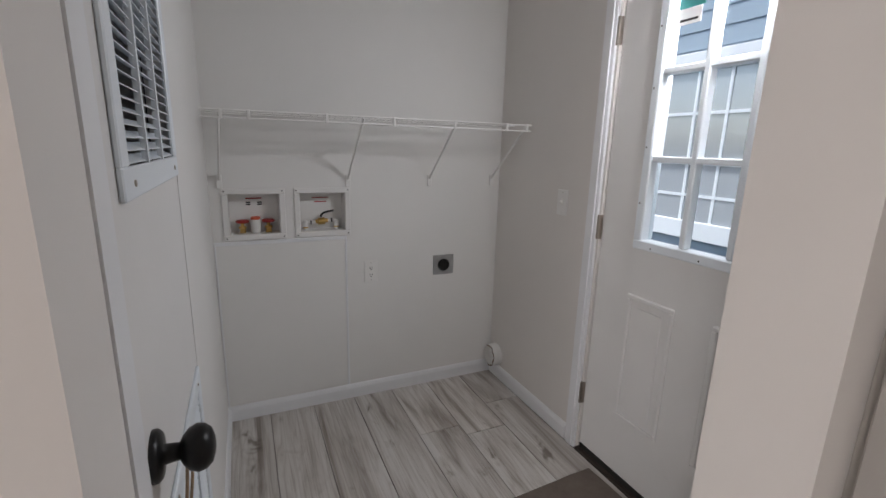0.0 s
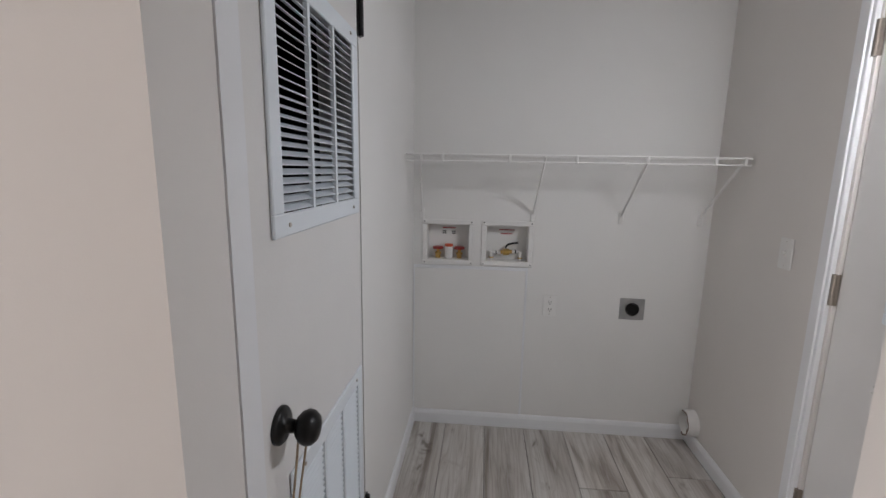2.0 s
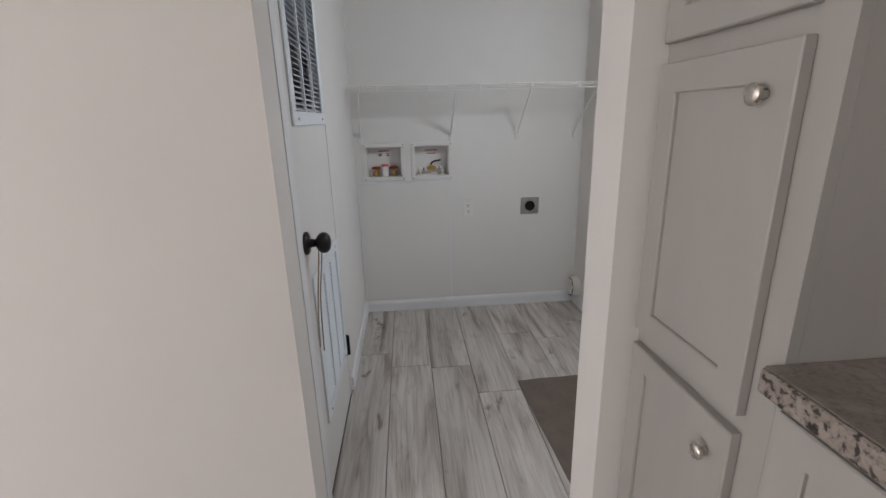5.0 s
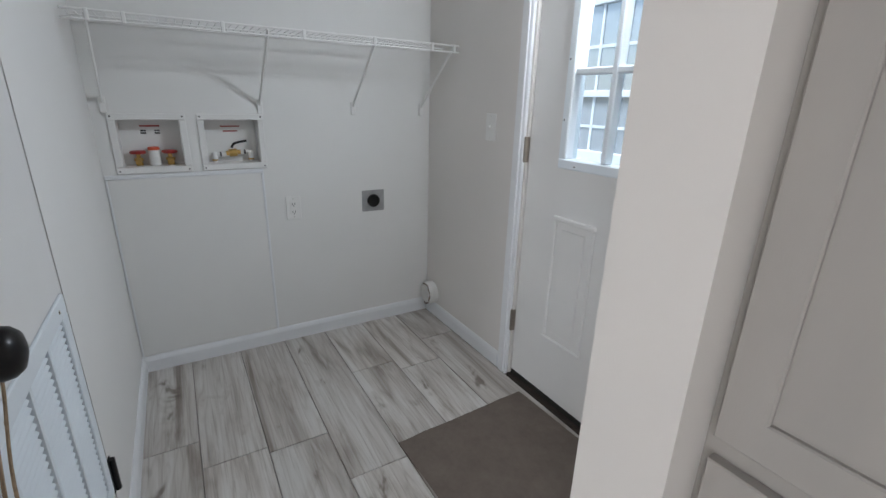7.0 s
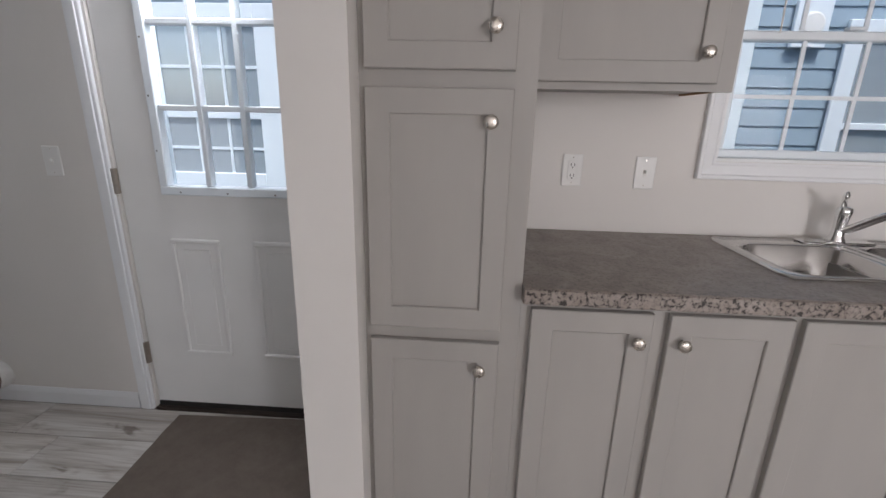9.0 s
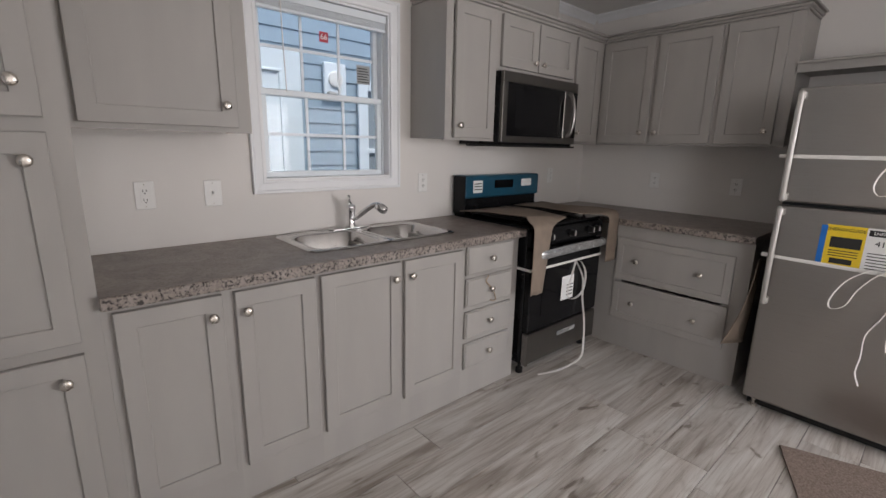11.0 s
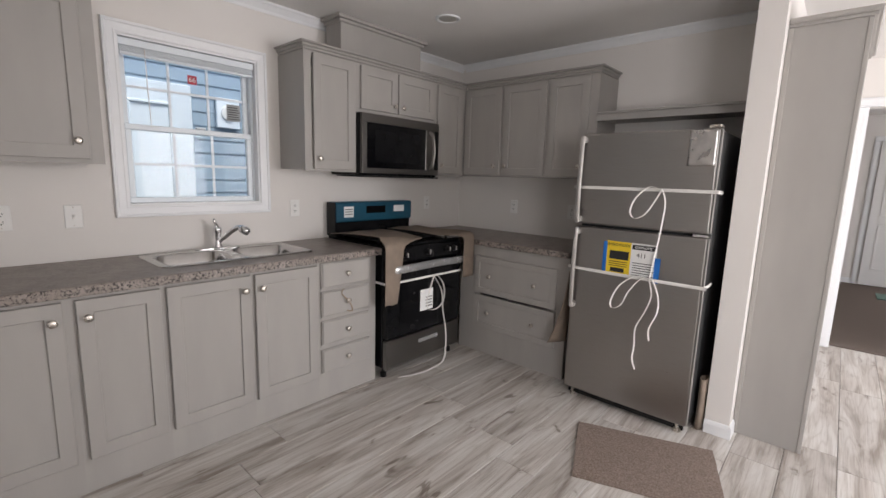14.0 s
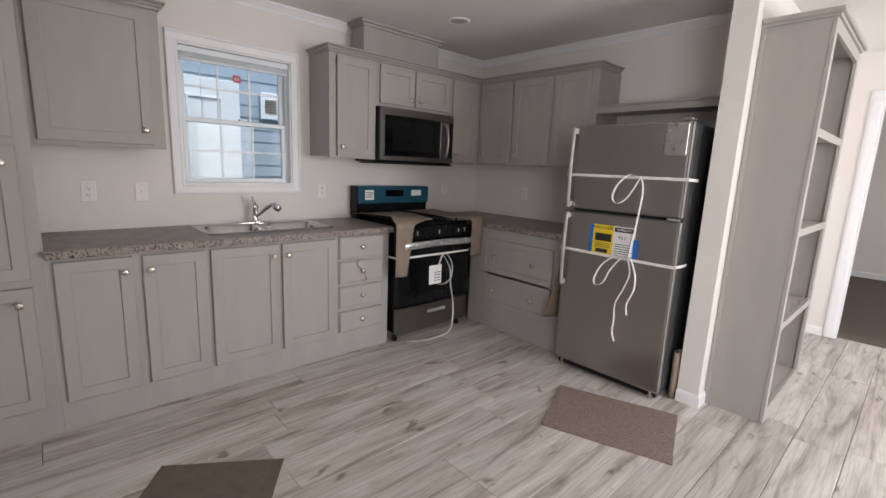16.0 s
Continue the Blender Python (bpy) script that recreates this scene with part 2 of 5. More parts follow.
def laminate_material(name, strong):
    m = bpy.data.materials.new(name)
    m.use_nodes = True
    n, l = m.node_tree.nodes, m.node_tree.links
    b = n["Principled BSDF"]
    tc = n.new("ShaderNodeTexCoord")

    def tex(scale, detail, rough, dist):
        t = n.new("ShaderNodeTexNoise")
        t.inputs["Scale"].default_value, t.inputs["Detail"].default_value = scale, detail
        t.inputs["Roughness"].default_value, t.inputs["Distortion"].default_value = rough, dist
        l.new(tc.outputs["Object"], t.inputs["Vector"])
        return t

    def ramp(src, *stops):
        r = n.new("ShaderNodeValToRGB")
        while len(r.color_ramp.elements) < len(stops):
            r.color_ramp.elements.new(0.5)
        for e, (p, c) in zip(r.color_ramp.elements, stops):
            e.position, e.color = p, (*c, 1)
        l.new(src, r.inputs[0])
        return r

    big = ramp(tex(7, 5, 0.6, 1.5).outputs["Fac"], (0.3, (0.19, 0.158, 0.138)), (0.5, (0.26, 0.222, 0.198)), (0.7, (0.32, 0.28, 0.255)))
    fleck = ramp(tex(90 if strong else 110, 4, 0.6, 0.4).outputs["Fac"], (0.40, (0.06, 0.05, 0.05)), (0.455, (0.75, 0.75, 0.75)), (0.56, (1.1, 1.1, 1.1)), (0.68, (1.2, 1.18, 1.16)))
    x = n.new("ShaderNodeMix")
    x.data_type, x.blend_type = 'RGBA', 'MULTIPLY'
    x.inputs[0].default_value = 0.95 if strong else 0.3
    l.new(big.outputs[0], x.inputs[6])
    l.new(fleck.outputs[0], x.inputs[7])
    l.new(x.outputs[2], b.inputs["Base Color"])
    b.inputs["Roughness"].default_value = 0.38
    return m


LAMINATE = laminate_material("stone look laminate", False)
LAMINATE_EDGE = laminate_material("speckled laminate edge", True)

# ---- helpers of this scene ----
ORIGIN = {}


def thing(name, at, label, category, group="", kind="", rz=0):
    """An empty at the base of a thing."""
    o = new(name)
    o.empty_display_size = 0.05
    o.matrix_world = pose(*at, 0, 0, rz)
    ORIGIN[o] = Vector(at)
    return tagged(o, label, category, group, kind)


def part(name, bm, mat, parent=None, label="", local=False, smooth=False, kind=""):
    """Links a bmesh as one mesh object; its coordinates are the world's, or the thing's own if local."""
    me = bpy.data.meshes.new(name)
    o = new(name, me)
    if parent is not None:
        o.parent = parent
        top = parent if parent in ORIGIN else parent.parent
        if not local:
            bmesh.ops.translate(bm, verts=bm.verts, vec=-ORIGIN[top])
    bm.normal_update()
    bm.to_mesh(me)
    bm.free()
    me.materials.append(mat)
    if smooth:
        for p in me.polygons:
            p.use_smooth = True
    return tagged(o, label, kind=kind)


def setting(name, bm, mat, label, category):
    return tagged(part(name, bm, mat), label, category, kind="structure")


def box(bm, x0, x1, y0, y1, z0, z1, bev=0.0, seg=1):
    x0, x1, y0, y1, z0, z1 = min(x0, x1), max(x0, x1), min(y0, y1), max(y0, y1), min(z0, z1), max(z0, z1)
    r = bmesh.ops.create_cube(bm, size=1, matrix=Matrix.LocRotScale(((x0 + x1) / 2, (y0 + y1) / 2, (z0 + z1) / 2), None, (x1 - x0, y1 - y0, z1 - z0)))
    if bev:
        e = list({e for v in r["verts"] for e in v.link_edges})
        bmesh.ops.bevel(bm, geom=e, offset=bev, segments=seg, affect='EDGES', profile=0.5)
    return bm


def boxes(*rows, bev=0.0):
    bm = bmesh.new()
    for r in rows:
        box(bm, *r, bev=bev)
    return bm


class Face:
    """Boxes on a wall plane: u along it, v up, w out of it. side: '-x', '+x', '+y' or '-y', the way it faces."""

    def __init__(self, side, plane):
        self.side, self.plane = side, plane

    def at(self, u, v, w):
        s = self.side
        if s == '-x':
            return Vector((self.plane - w, u, v))
        if s == '+x':
            return Vector((self.plane + w, u, v))
        if s == '+y':
            return Vector((u, self.plane + w, v))
        return Vector((u, self.plane - w, v))

    def out(self):
        return {'-x': Vector((-1, 0, 0)), '+x': Vector((1, 0, 0)), '+y': Vector((0, 1, 0)), '-y': Vector((0, -1, 0))}[self.side]

    def box(self, bm, u0, u1, v0, v1, w0, w1, bev=0.0):
        a, b = self.at(u0, v0, w0), self.at(u1, v1, w1)
        return box(bm, a.x, b.x, a.y, b.y, a.z, b.z, bev)


def lathe(bm, base, axis, profile, n=20):
    """Turns a profile of (distance along axis, radius) about an axis."""
    q = Vector(axis).normalized().to_track_quat('Z', 'Y')
    rings = []
    for d, r in profile:
        rings.append([bm.verts.new(Vector(base) + q @ Vector((r * math.cos(6.28319 * i / n), r * math.sin(6.28319 * i / n), d))) for i in range(n)])
    for a, b in zip(rings, rings[1:]):
        for i in range(n):
            bm.faces.new((a[i], a[(i + 1) % n], b[(i + 1) % n], b[i]))
    bm.faces.new(rings[0][::-1])
    bm.faces.new(rings[-1])
    return bm


def sweep(bm, pts, rw, rt, n=6, ref=(0, 0, 1)):
    """A tube or flat band along points: rw across, rt thick."""
    pts = [Vector(p) for p in pts]
    rings = []
    for i, p in enumerate(pts):
        d = (pts[min(i + 1, len(pts) - 1)] - pts[max(i - 1, 0)]).normalized()
        side = d.cross(Vector(ref))
        side = side.normalized() if side.length > 1e-4 else Vector((1, 0, 0))
        up = side.cross(d)
        rings.append([bm.verts.new(p + side * rt * math.cos(6.28319 * (k + .5) / n) + up * rw * math.sin(6.28319 * (k + .5) / n)) for k in range(n)])
    for a, b in zip(rings, rings[1:]):
        for k in range(n):
            bm.faces.new((a[k], a[(k + 1) % n], b[(k + 1) % n], b[k]))
    bm.faces.new(rings[0][::-1])
    bm.faces.new(rings[-1])
    return bm


def smooth_path(pts, k=6):
    """Points of a smooth line through the given ones."""
    P = [Vector(p) for p in pts]
    P = [P[0]] + P + [P[-1]]
    res = []
    for i in range(1, len(P) - 2):
        a, b, c, d = P[i - 1:i + 3]
        for j in range(k):
            t = j / k
            res.append(0.5 * (2 * b + (c - a) * t + (2 * a - 5 * b + 4 * c - d) * t * t + (3 * b - a - 3 * c + d) * t ** 3))
    res.append(P[-2])
    return res


def sheet(name, mat, parent, f, nu, nv, thick, label=""):
    """A thin bent sheet from a function of (u, v) in 0..1."""
    bm = bmesh.new()
    g = [[bm.verts.new(f(i / nu, j / nv)) for j in range(nv + 1)] for i in range(nu + 1)]
    for i in range(nu):
        for j in range(nv):
            bm.faces.new((g[i][j], g[i + 1][j], g[i + 1][j + 1], g[i][j + 1]))
    bm.normal_update()
    bmesh.ops.solidify(bm, geom=bm.faces[:], thickness=thick)
    return part(name, bm, mat, parent, label, smooth=True)


def lettering(name, words, size, m, mat, parent, depth=0.0006):
    """Raised letters as a mesh."""
    c = bpy.data.curves.new("letters", 'FONT')
    c.body, c.size, c.extrude, c.align_x, c.align_y = words, size, depth, 'CENTER', 'CENTER'
    o = bpy.data.objects.new("letters", c)
    me = bpy.data.meshes.new_from_object(o)
    bpy.data.objects.remove(o)
    me.transform(m)
    me.transform(Matrix.Translation(-ORIGIN[parent if parent in ORIGIN else parent.parent]))
    me.materials.append(mat)
    ob = new(name, me)
    ob.parent = parent
    return ob


def wall_with_holes(axis, p0, p1, a0, a1, z0, z1, holes):
    """A wall between planes p0 and p1 of one axis, from a0 to a1 along the other, with openings (a, b, low, high)."""
    bm = bmesh.new()

    def put(a, b, lo, hi):
        if b - a > 1e-4 and hi - lo > 1e-4:
            box(bm, *((p0, p1, a, b) if axis == 'x' else (a, b, p0, p1)), lo, hi)

    at = a0
    for a, b, lo, hi in sorted(holes):
        put(at, a, z0, z1)
        put(a, b, z0, lo)
        put(a, b, hi, z1)
        at = b
    put(at, a1, z0, z1)
    return bm

# ---- the large structure ----
EX0, EX1 = 1.185, 1.305      # exterior wall
CEIL_Z = 2.42
LY = 2.395                    # laundry end wall
SY = -3.42                   # kitchen end wall
WIN = (-1.400, -0.672, 1.180, 2.055)
DOOR = (0.663, 1.583, 0.0, 2.05)

setting("wall_east", wall_with_holes('x', EX0, EX1, -9.0, LY + 0.12, 0, 2.75, [WIN, DOOR]), WALL, "off-white painted exterior wall with window and door openings", "wall")
setting("wall_laundry_end", wall_with_holes('y', LY, LY + 0.12, -0.405, EX0, 0, 2.75, [(-0.214, 0.006, 0.926, 1.116), (0.093, 0.310, 0.926, 1.116)]), WALL_COOL, "white painted laundry end wall", "wall")
setting("wall_laundry_side", wall_with_holes('x', -0.405, -0.285, 0.705, LY, 0, 2.75, [(0.765, 1.41, 0.0, 2.092)]), WALL_COOL, "white laundry side wall with a closet doorway", "wall")
# window added out of view for the lamp that brightens +y faces
setting("wall_north", wall_with_holes('y', 0.578, 0.705, -4.7, -0.277, 0, 2.75, [(-4.35, -2.75, 0.72, 2.08)]), WALL, "off-white painted wall with an added unseen window, ending at the laundry opening", "wall")
setting("wall_partition", boxes((0.503, EX0, 0.452, 0.606, 0, 2.75)), WALL, "off-white partition stub between laundry and pantry", "wall")
setting("wall_kitchen_end", boxes((-1.225, EX0, SY - 0.12, SY, 0, 2.75)), WALL, "off-white kitchen end wall", "wall")
setting("wall_fridge_side", boxes((-1.345, -1.225, -5.10, -2.775, 0, 2.75)), WALL, "off-white wall beside the refrigerator", "wall")
setting("wall_hall_end", wall_with_holes('y', -5.22, -5.10, -4.7, EX0, 0, 2.75, [(-2.62, -1.70, 0.0, 2.04)]), WALL, "off-white wall with a doorway to a carpeted room", "wall")
# openings out of view; the last is added to light the far room
setting("wall_west", wall_with_holes('x', -4.82, -4.70, -9.0, 0.705, 0, 2.75, [(-4.65, -3.55, 0.75, 2.1), (-3.3, -2.2, 0.75, 2.1), (-7.9, -6.1, 0.75, 2.1)]), WALL, "off-white wall with three unseen window openings", "wall")
setting("wall_south", boxes((-4.7, EX0, -9.0, -8.88, 0, 2.75)), WALL, "grey-white end wall of the carpeted room", "wall")
# closet walls coloured near black so the grille slits look unlit
setting("wall_closet", boxes((-1.2, -0.405, LY, LY + 0.12, 0, 2.75), (-1.32, -1.2, 0.705, LY + 0.12, 0, 2.75)), CLOSETSHADE, "inside walls of the furnace closet, near black in place of shade", "wall")
setting("ceiling", boxes((-4.82, EX0, -9.0, LY, CEIL_Z, CEIL_Z + 0.1)), CEIL, "flat off-white painted ceiling", "ceiling")
# unseen slab added against light leaks; its east edge shapes the alley's sun
setting("roof", boxes((-5.1, 1.34, -9.3, 2.85, 2.752, 2.83)), ROOF, "unseen dark roof slab added to keep light out of the home", "roof")
setting("ground", boxes((-400, 400, -400, 400, -0.75, -0.7)), GRAVEL, "grey gravel ground outside", "ground")
setting("foundation", boxes((-4.82, EX1 - 0.01, -9.0, LY + 0.12, -0.7, -0.007)), JOINT, "dark floor base under the planks", "floor")
setting("carpet_floor", boxes((-4.7, EX0, -8.88, -5.17, -0.010, 0.012)), CARPET, "brown wall to wall carpet in the far room", "carpet")


def profile_run(name, pts, start, end, mat, label, category):
    """A moulding: a closed profile of (out, up) from start to end; it stands out to the left of the run."""
    s, e = Vector(start), Vector(end)
    d = (e - s).normalized()
    out = Vector((-d.y, d.x, 0))
    bm = bmesh.new()
    a = [bm.verts.new(s + out * o + Vector((0, 0, u))) for o, u in pts]
    b = [bm.verts.new(e + out * o + Vector((0, 0, u))) for o, u in pts]
    for i in range(len(pts)):
        j = (i + 1) % len(pts)
        bm.faces.new((a[i], a[j], b[j], b[i]))
    bm.faces.new(a[::-1])
    bm.faces.new(b)
    bmesh.ops.recalc_face_normals(bm, faces=bm.faces)
    return setting(name, bm, mat, label, category)


BASE = [(0, 0), (0.013, 0), (0.013, 0.055), (0.009, 0.068), (0.004, 0.076), (0, 0.076)]
for k, (s, e) in enumerate([((EX0, LY), (-0.285, LY)), ((EX0, 1.66), (EX0, LY - .013)), ((-0.285, LY - .013), (-0.285, 1.45)),
                            ((-1.225, -2.775), (-1.345, -2.775)), ((-1.345, -2.762), (-1.345, -2.89)),
                            ((-1.345, -5.10), (-1.62, -5.10)), ((-2.70, -5.10), (-4.7, -5.10)), ((-0.29, 0.578), (-4.7, 0.578))][:]):
    if k == 7:
        s, e = (-4.7, 0.578), (-0.277, 0.578)
        prof = [(-o, u) for o, u in BASE]
    else:
        prof = BASE
    if k == 5 or k == 6:
        s, e = (e, s)
    if k in (3, 4):
        s, e = (e, s)
    if k == 0:
        prof = BASE
    profile_run("baseboard", prof, (*s, 0.0), (*e, 0.0), TRIM, "white painted baseboard along the floor", "baseboard")
setting("baseboard", boxes((-4.7, EX0, -8.88, -8.866, 0.012, 0.09)), TRIM, "white baseboard in the carpeted room", "baseboard")

CROWN = [(0, 0), (0, -0.06), (0.008, -0.06), (0.014, -0.045), (0.035, -0.02), (0.045, -0.012), (0.045, 0)]
profile_run("crown_trim", CROWN, (EX0, SY, CEIL_Z - .001), (EX0, 0.45, CEIL_Z - .001), TRIM, "white crown moulding at the ceiling", "moulding")
profile_run("crown_trim", CROWN, (-1.225, SY, CEIL_Z - .001), (EX0 - .046, SY, CEIL_Z - .001), TRIM, "white crown moulding at the ceiling", "moulding")
profile_run("crown_trim", CROWN, (EX0, LY, CEIL_Z - .001), (-0.285, LY, CEIL_Z - .001), WALL_COOL, "white crown moulding at the laundry ceiling", "moulding")


def casing(name, face, u0, u1, top, w, label, t=0.016):
    """Door casing: two legs and a head, with a stepped face."""
    o = thing(name, tuple(face.at((u0 + u1) / 2, 0, 0)), label, "door trim", kind="structure")
    for a, b in ((u0 - w, u0), (u1, u1 + w)):
        bm = bmesh.new()
        face.box(bm, a, b, 0, top, 0, t, 0.003)
        face.box(bm, a + .014, b - .014, 0.004, top - .004, t - .002, t + .006, 0.002)
        part("leg", bm, TRIM, o)
    bm = bmesh.new()
    face.box(bm, u0 - w, u1 + w, top + .001, top + w, 0, t, 0.003)
    face.box(bm, u0 - w + .014, u1 + w - .014, top + .014, top + w - .014, t - .002, t + .006, 0.002)
    part("head", bm, TRIM, o)
    return o


EAST, NORTHF, SIDE = Face('-x', EX0), Face('-y', LY), Face('+x', -0.285)
casing("door_trim", EAST, DOOR[0] + .0, DOOR[1] + .008, 2.05, 0.062, "white moulded casing round the exterior door")
casing("door_trim", Face('+y', -5.10), -2.62, -1.70, 2.04, 0.075, "white moulded casing round the far doorway")
setting("door_jamb", boxes((-1.715, -1.70, -5.22, -5.10, 0, 2.04), (-2.62, -2.605, -5.22, -5.10, 0, 2.04)), TRIM, "white doorway jamb", "door frame")
setting("closet_jamb", boxes((-0.345, -0.274, 0.7065, 0.7625, 0, 2.165), (-0.345, -0.283, 0.7625, 1.409, 2.0905, 2.0925)), TRIM, "white closet door jamb", "door frame")
setting("closet_jamb_back", boxes((-0.40, -0.348, 0.7065, 0.764, 0, 2.09)), TRIM, "white closet door stop", "door frame")

# exterior door with nine lights
D = thing("door_1", (EX0 + 0.03, 1.58, 0.03), "white exterior door with nine-pane window and raised panels, closed", "door", kind="structure")
DF = Face('-x', EX0 + 0.010)
LITE = (0.843, 1.407, 0.992, 1.945)
bm = bmesh.new()
y0, y1, zt = 0.669, 1.577, 2.043
for a, b, lo, hi in ((y0, LITE[0] + .03, .035, zt), (LITE[1] - .03, y1, .035, zt), (LITE[0] + .03, LITE[1] - .03, .035, LITE[2] + .03), (LITE[0] + .03, LITE[1] - .03, LITE[3] - .03, zt)):
    DF.box(bm, a, b, lo, hi, -0.044, 0)
slab = part("leaf", bm, DOORW, D)
for a, b in ((1.197, 1.402), (0.85, 1.055)):
    bm = bmesh.new()
    for (u0, u1, v0, v1) in ((a, b, .286, .304), (a, b, .794, .812), (a, a + .018, .304, .794), (b - .018, b, .304, .794)):
        DF.box(bm, u0, u1, v0, v1, -0.002, 0.010, 0.004)
    DF.box(bm, a + .045, b - .045,   .331, .767, -0.002, 0.005, 0.004)
    part("raised_panel", bm, DOORW, D)
bm = bmesh.new()
for (u0, u1, v0, v1) in ((LITE[0], LITE[1], LITE[2], LITE[2] + .035), (LITE[0], LITE[1], LITE[3] - .035, LITE[3]), (LITE[0], LITE[0] + .035, LITE[2] + .035, LITE[3] - .035), (LITE[1] - .035, LITE[1], LITE[2] + .035, LITE[3] - .035)):
    DF.box(bm, u0, u1, v0, v1, -0.05, 0.012, 0.004)
lf = part("window_frame", bm, VINYL, D)
w3, h3 = (LITE[1] - LITE[0] - .07) / 3, (LITE[3] - LITE[2] - .07) / 3
for i in (1, 2):
    bm = bmesh.new()
    u = LITE[0] + .035 + i * w3
    DF.box(bm, u - .011, u + .011, LITE[2] + .036, LITE[3] - .036, -0.03, 0.008, 0.004)
    part("muntin", bm, VINYL, D)
    bm = bmesh.new()
    v = LITE[2] + .035 + i * h3
    DF.box(bm, LITE[0] + .036, LITE[1] - .036, v - .011, v + .011, -0.03, 0.0065, 0.004)
    part("muntin", bm, VINYL, D)
for i in range(3):
    for j in range(3):
        bm = bmesh.new()
        u, v = LITE[0] + .035 + i * w3, LITE[2] + .035 + j * h3
        DF.box(bm, u + .004, u + w3 - .004, v + .004, v + h3 - .004, -0.025, -0.021)
        part("pane", bm, GLASS, D).visible_shadow = False
for u, v in [(LITE[1] - .012, LITE[2] + .17 + .2 * k) for k in range(4)] + [(LITE[0] + .1 + .19 * k, LITE[2] + .012) for k in range(3)]:
    part("screw", lathe(bmesh.new(), DF.at(u, v, .010), (-1, 0, 0), [(0, .004), (.003, .003)], 8), SLOT, D)
for z in (1.785, 1.04, 0.285):
    bm = bmesh.new()
    lathe(bm, (EX0 - .004, 1.5865, z - .05), (0, 0, 1), [(0, .008), (.1, .008)], 10)
    box(bm, EX0 - .002, EX0 + .008, 1.5778, 1.5828, z - .05, z + .05)
    part("hinge", bm, LAMPMETAL, D, "dull bronze nickel hinge")
part("sweep", boxes((EX0 + .006, EX0 + .05, 0.671, 1.575, 0.012, 0.034)), RUBBER, D, "dark rubber door sweep")
setting("threshold", boxes((EX0 - .012, EX1, 0.664, 1.582, -0.005, 0.011)), BROWN, "dark brown door threshold", "threshold")
card = thing("window_card", (EX0 + .048, 1.33, 1.86), "teal and white card stuck on the door glass", "card")
part("card", boxes((EX0 + .0295, EX0 + .0305, 1.265, 1.36, 1.805, 1.905)), TEAL, card)
part("strip", boxes((EX0 + .0295, EX0 + .0305, 1.275, 1.36, 1.755, 1.804)), PAPER, card, "white strip")
part("print", boxes((EX0 + .0285, EX0 + .0294, 1.285, 1.35, 1.765, 1.772)), INK, card)

# closet door with grilles
C = thing("door_2", (-0.295, 1.405, 0.01), "white flat closet door with two louvred grilles, closed", "door", kind="structure")
CF = Face('+x', -0.285)
GR = [(0.845, 1.368, 1.268, 1.752), (0.87, 1.368, 0.25, 0.80)]
bm = bmesh.new()
hx = [(0.89, 1.345, 0.275, 0.775), (0.865, 1.345, 1.295, 1.73)]
at = 0.012
for a, b, lo, hi in hx:
    CF.box(bm, .767, 1.399, at, lo, -.035, 0)
    CF.box(bm, .767, a, lo, hi, -.035, 0)
    CF.box(bm, b, 1.399, lo, hi, -.035, 0)
    at = hi
CF.box(bm, .767, 1.399, at, 2.079, -.035, 0)
part("leaf", bm, DOORW, C)
# dark strips set into the narrow door gap in place of its shade
part("seal", boxes((-.33, -.2875, 1.4, 1.4095, .01, 2.0895), (-.33, -.2875, .768, 1.4, 2.08, 2.0895), (-.33, -.2875, .7628, .7665, .01, 2.0895)), RUBBER, C, "dark strips standing in for the shaded gap round the door")
for gi, (a, b, lo, hi) in enumerate(GR):
    bm = bmesh.new()
    f = 0.042
    for r in ((a, b, lo, lo + f), (a, b, hi - f, hi), (a, a + f, lo + f, hi - f), (b - f, b, lo + f, hi - f)):
        CF.box(bm, *r, 0.0005, 0.008, 0.002)
    g = part("grille", bm, VINYL, C, "white metal return air grille")
    for k in (1, 2):
        bm = bmesh.new()
        u = a + f + (b - a - 2 * f) * k / 3
        CF.box(bm, u - .006, u + .006, lo + f, hi - f, -.002, 0.007)
        part("bar", bm, VINYL, g)
    n = 24 if gi == 0 else 30
    for k in range(n):
        v = lo + f + (hi - lo - 2 * f) * (k + .5) / n
        bm = bmesh.new()
        tilt = -0.010 if gi == 0 else -0.010
        q0, q1 = (v + .004, v + .004 + tilt) if gi == 0 else (v + .007, v - .0095)
        p = [CF.at(a + f, q0, -.016), CF.at(b - f, q0, -.016), CF.at(b - f, q1, .004), CF.at(a + f, q1, .004)]
        vs = [bm.verts.new(x) for x in p] + [bm.verts.new(x + Vector((0, 0, .0014))) for x in p]
        for q in ((0, 1, 2, 3), (7, 6, 5, 4), (0, 4, 5, 1), (1, 5, 6, 2), (2, 6, 7, 3), (3, 7, 4, 0)):
            bm.faces.new([vs[i] for i in q])
        bmesh.ops.recalc_face_normals(bm, faces=bm.faces)
        part("slat", bm, VINYL, g)
    for u, v in ((a + .06, lo + .02), (b - .06, lo + .02), (a + .06, hi - .02), (b - .06, hi - .02)):
        part("screw", lathe(bmesh.new(), CF.at(u, v, .007), (1, 0, 0), [(0, .005), (.003, .004)], 8), NICKEL, g)
for z in (1.80, 0.27):
    bm = bmesh.new()
    lathe(bm, (-0.277, 1.409, z - .048), (0, 0, 1), [(0, .008), (.096, .008)], 10)
    box(bm, -.286, -.2815, 1.394, 1.425, z - .048, z + .048)
    part("hinge", bm, BLACKMATT, C, "matt black hinge")
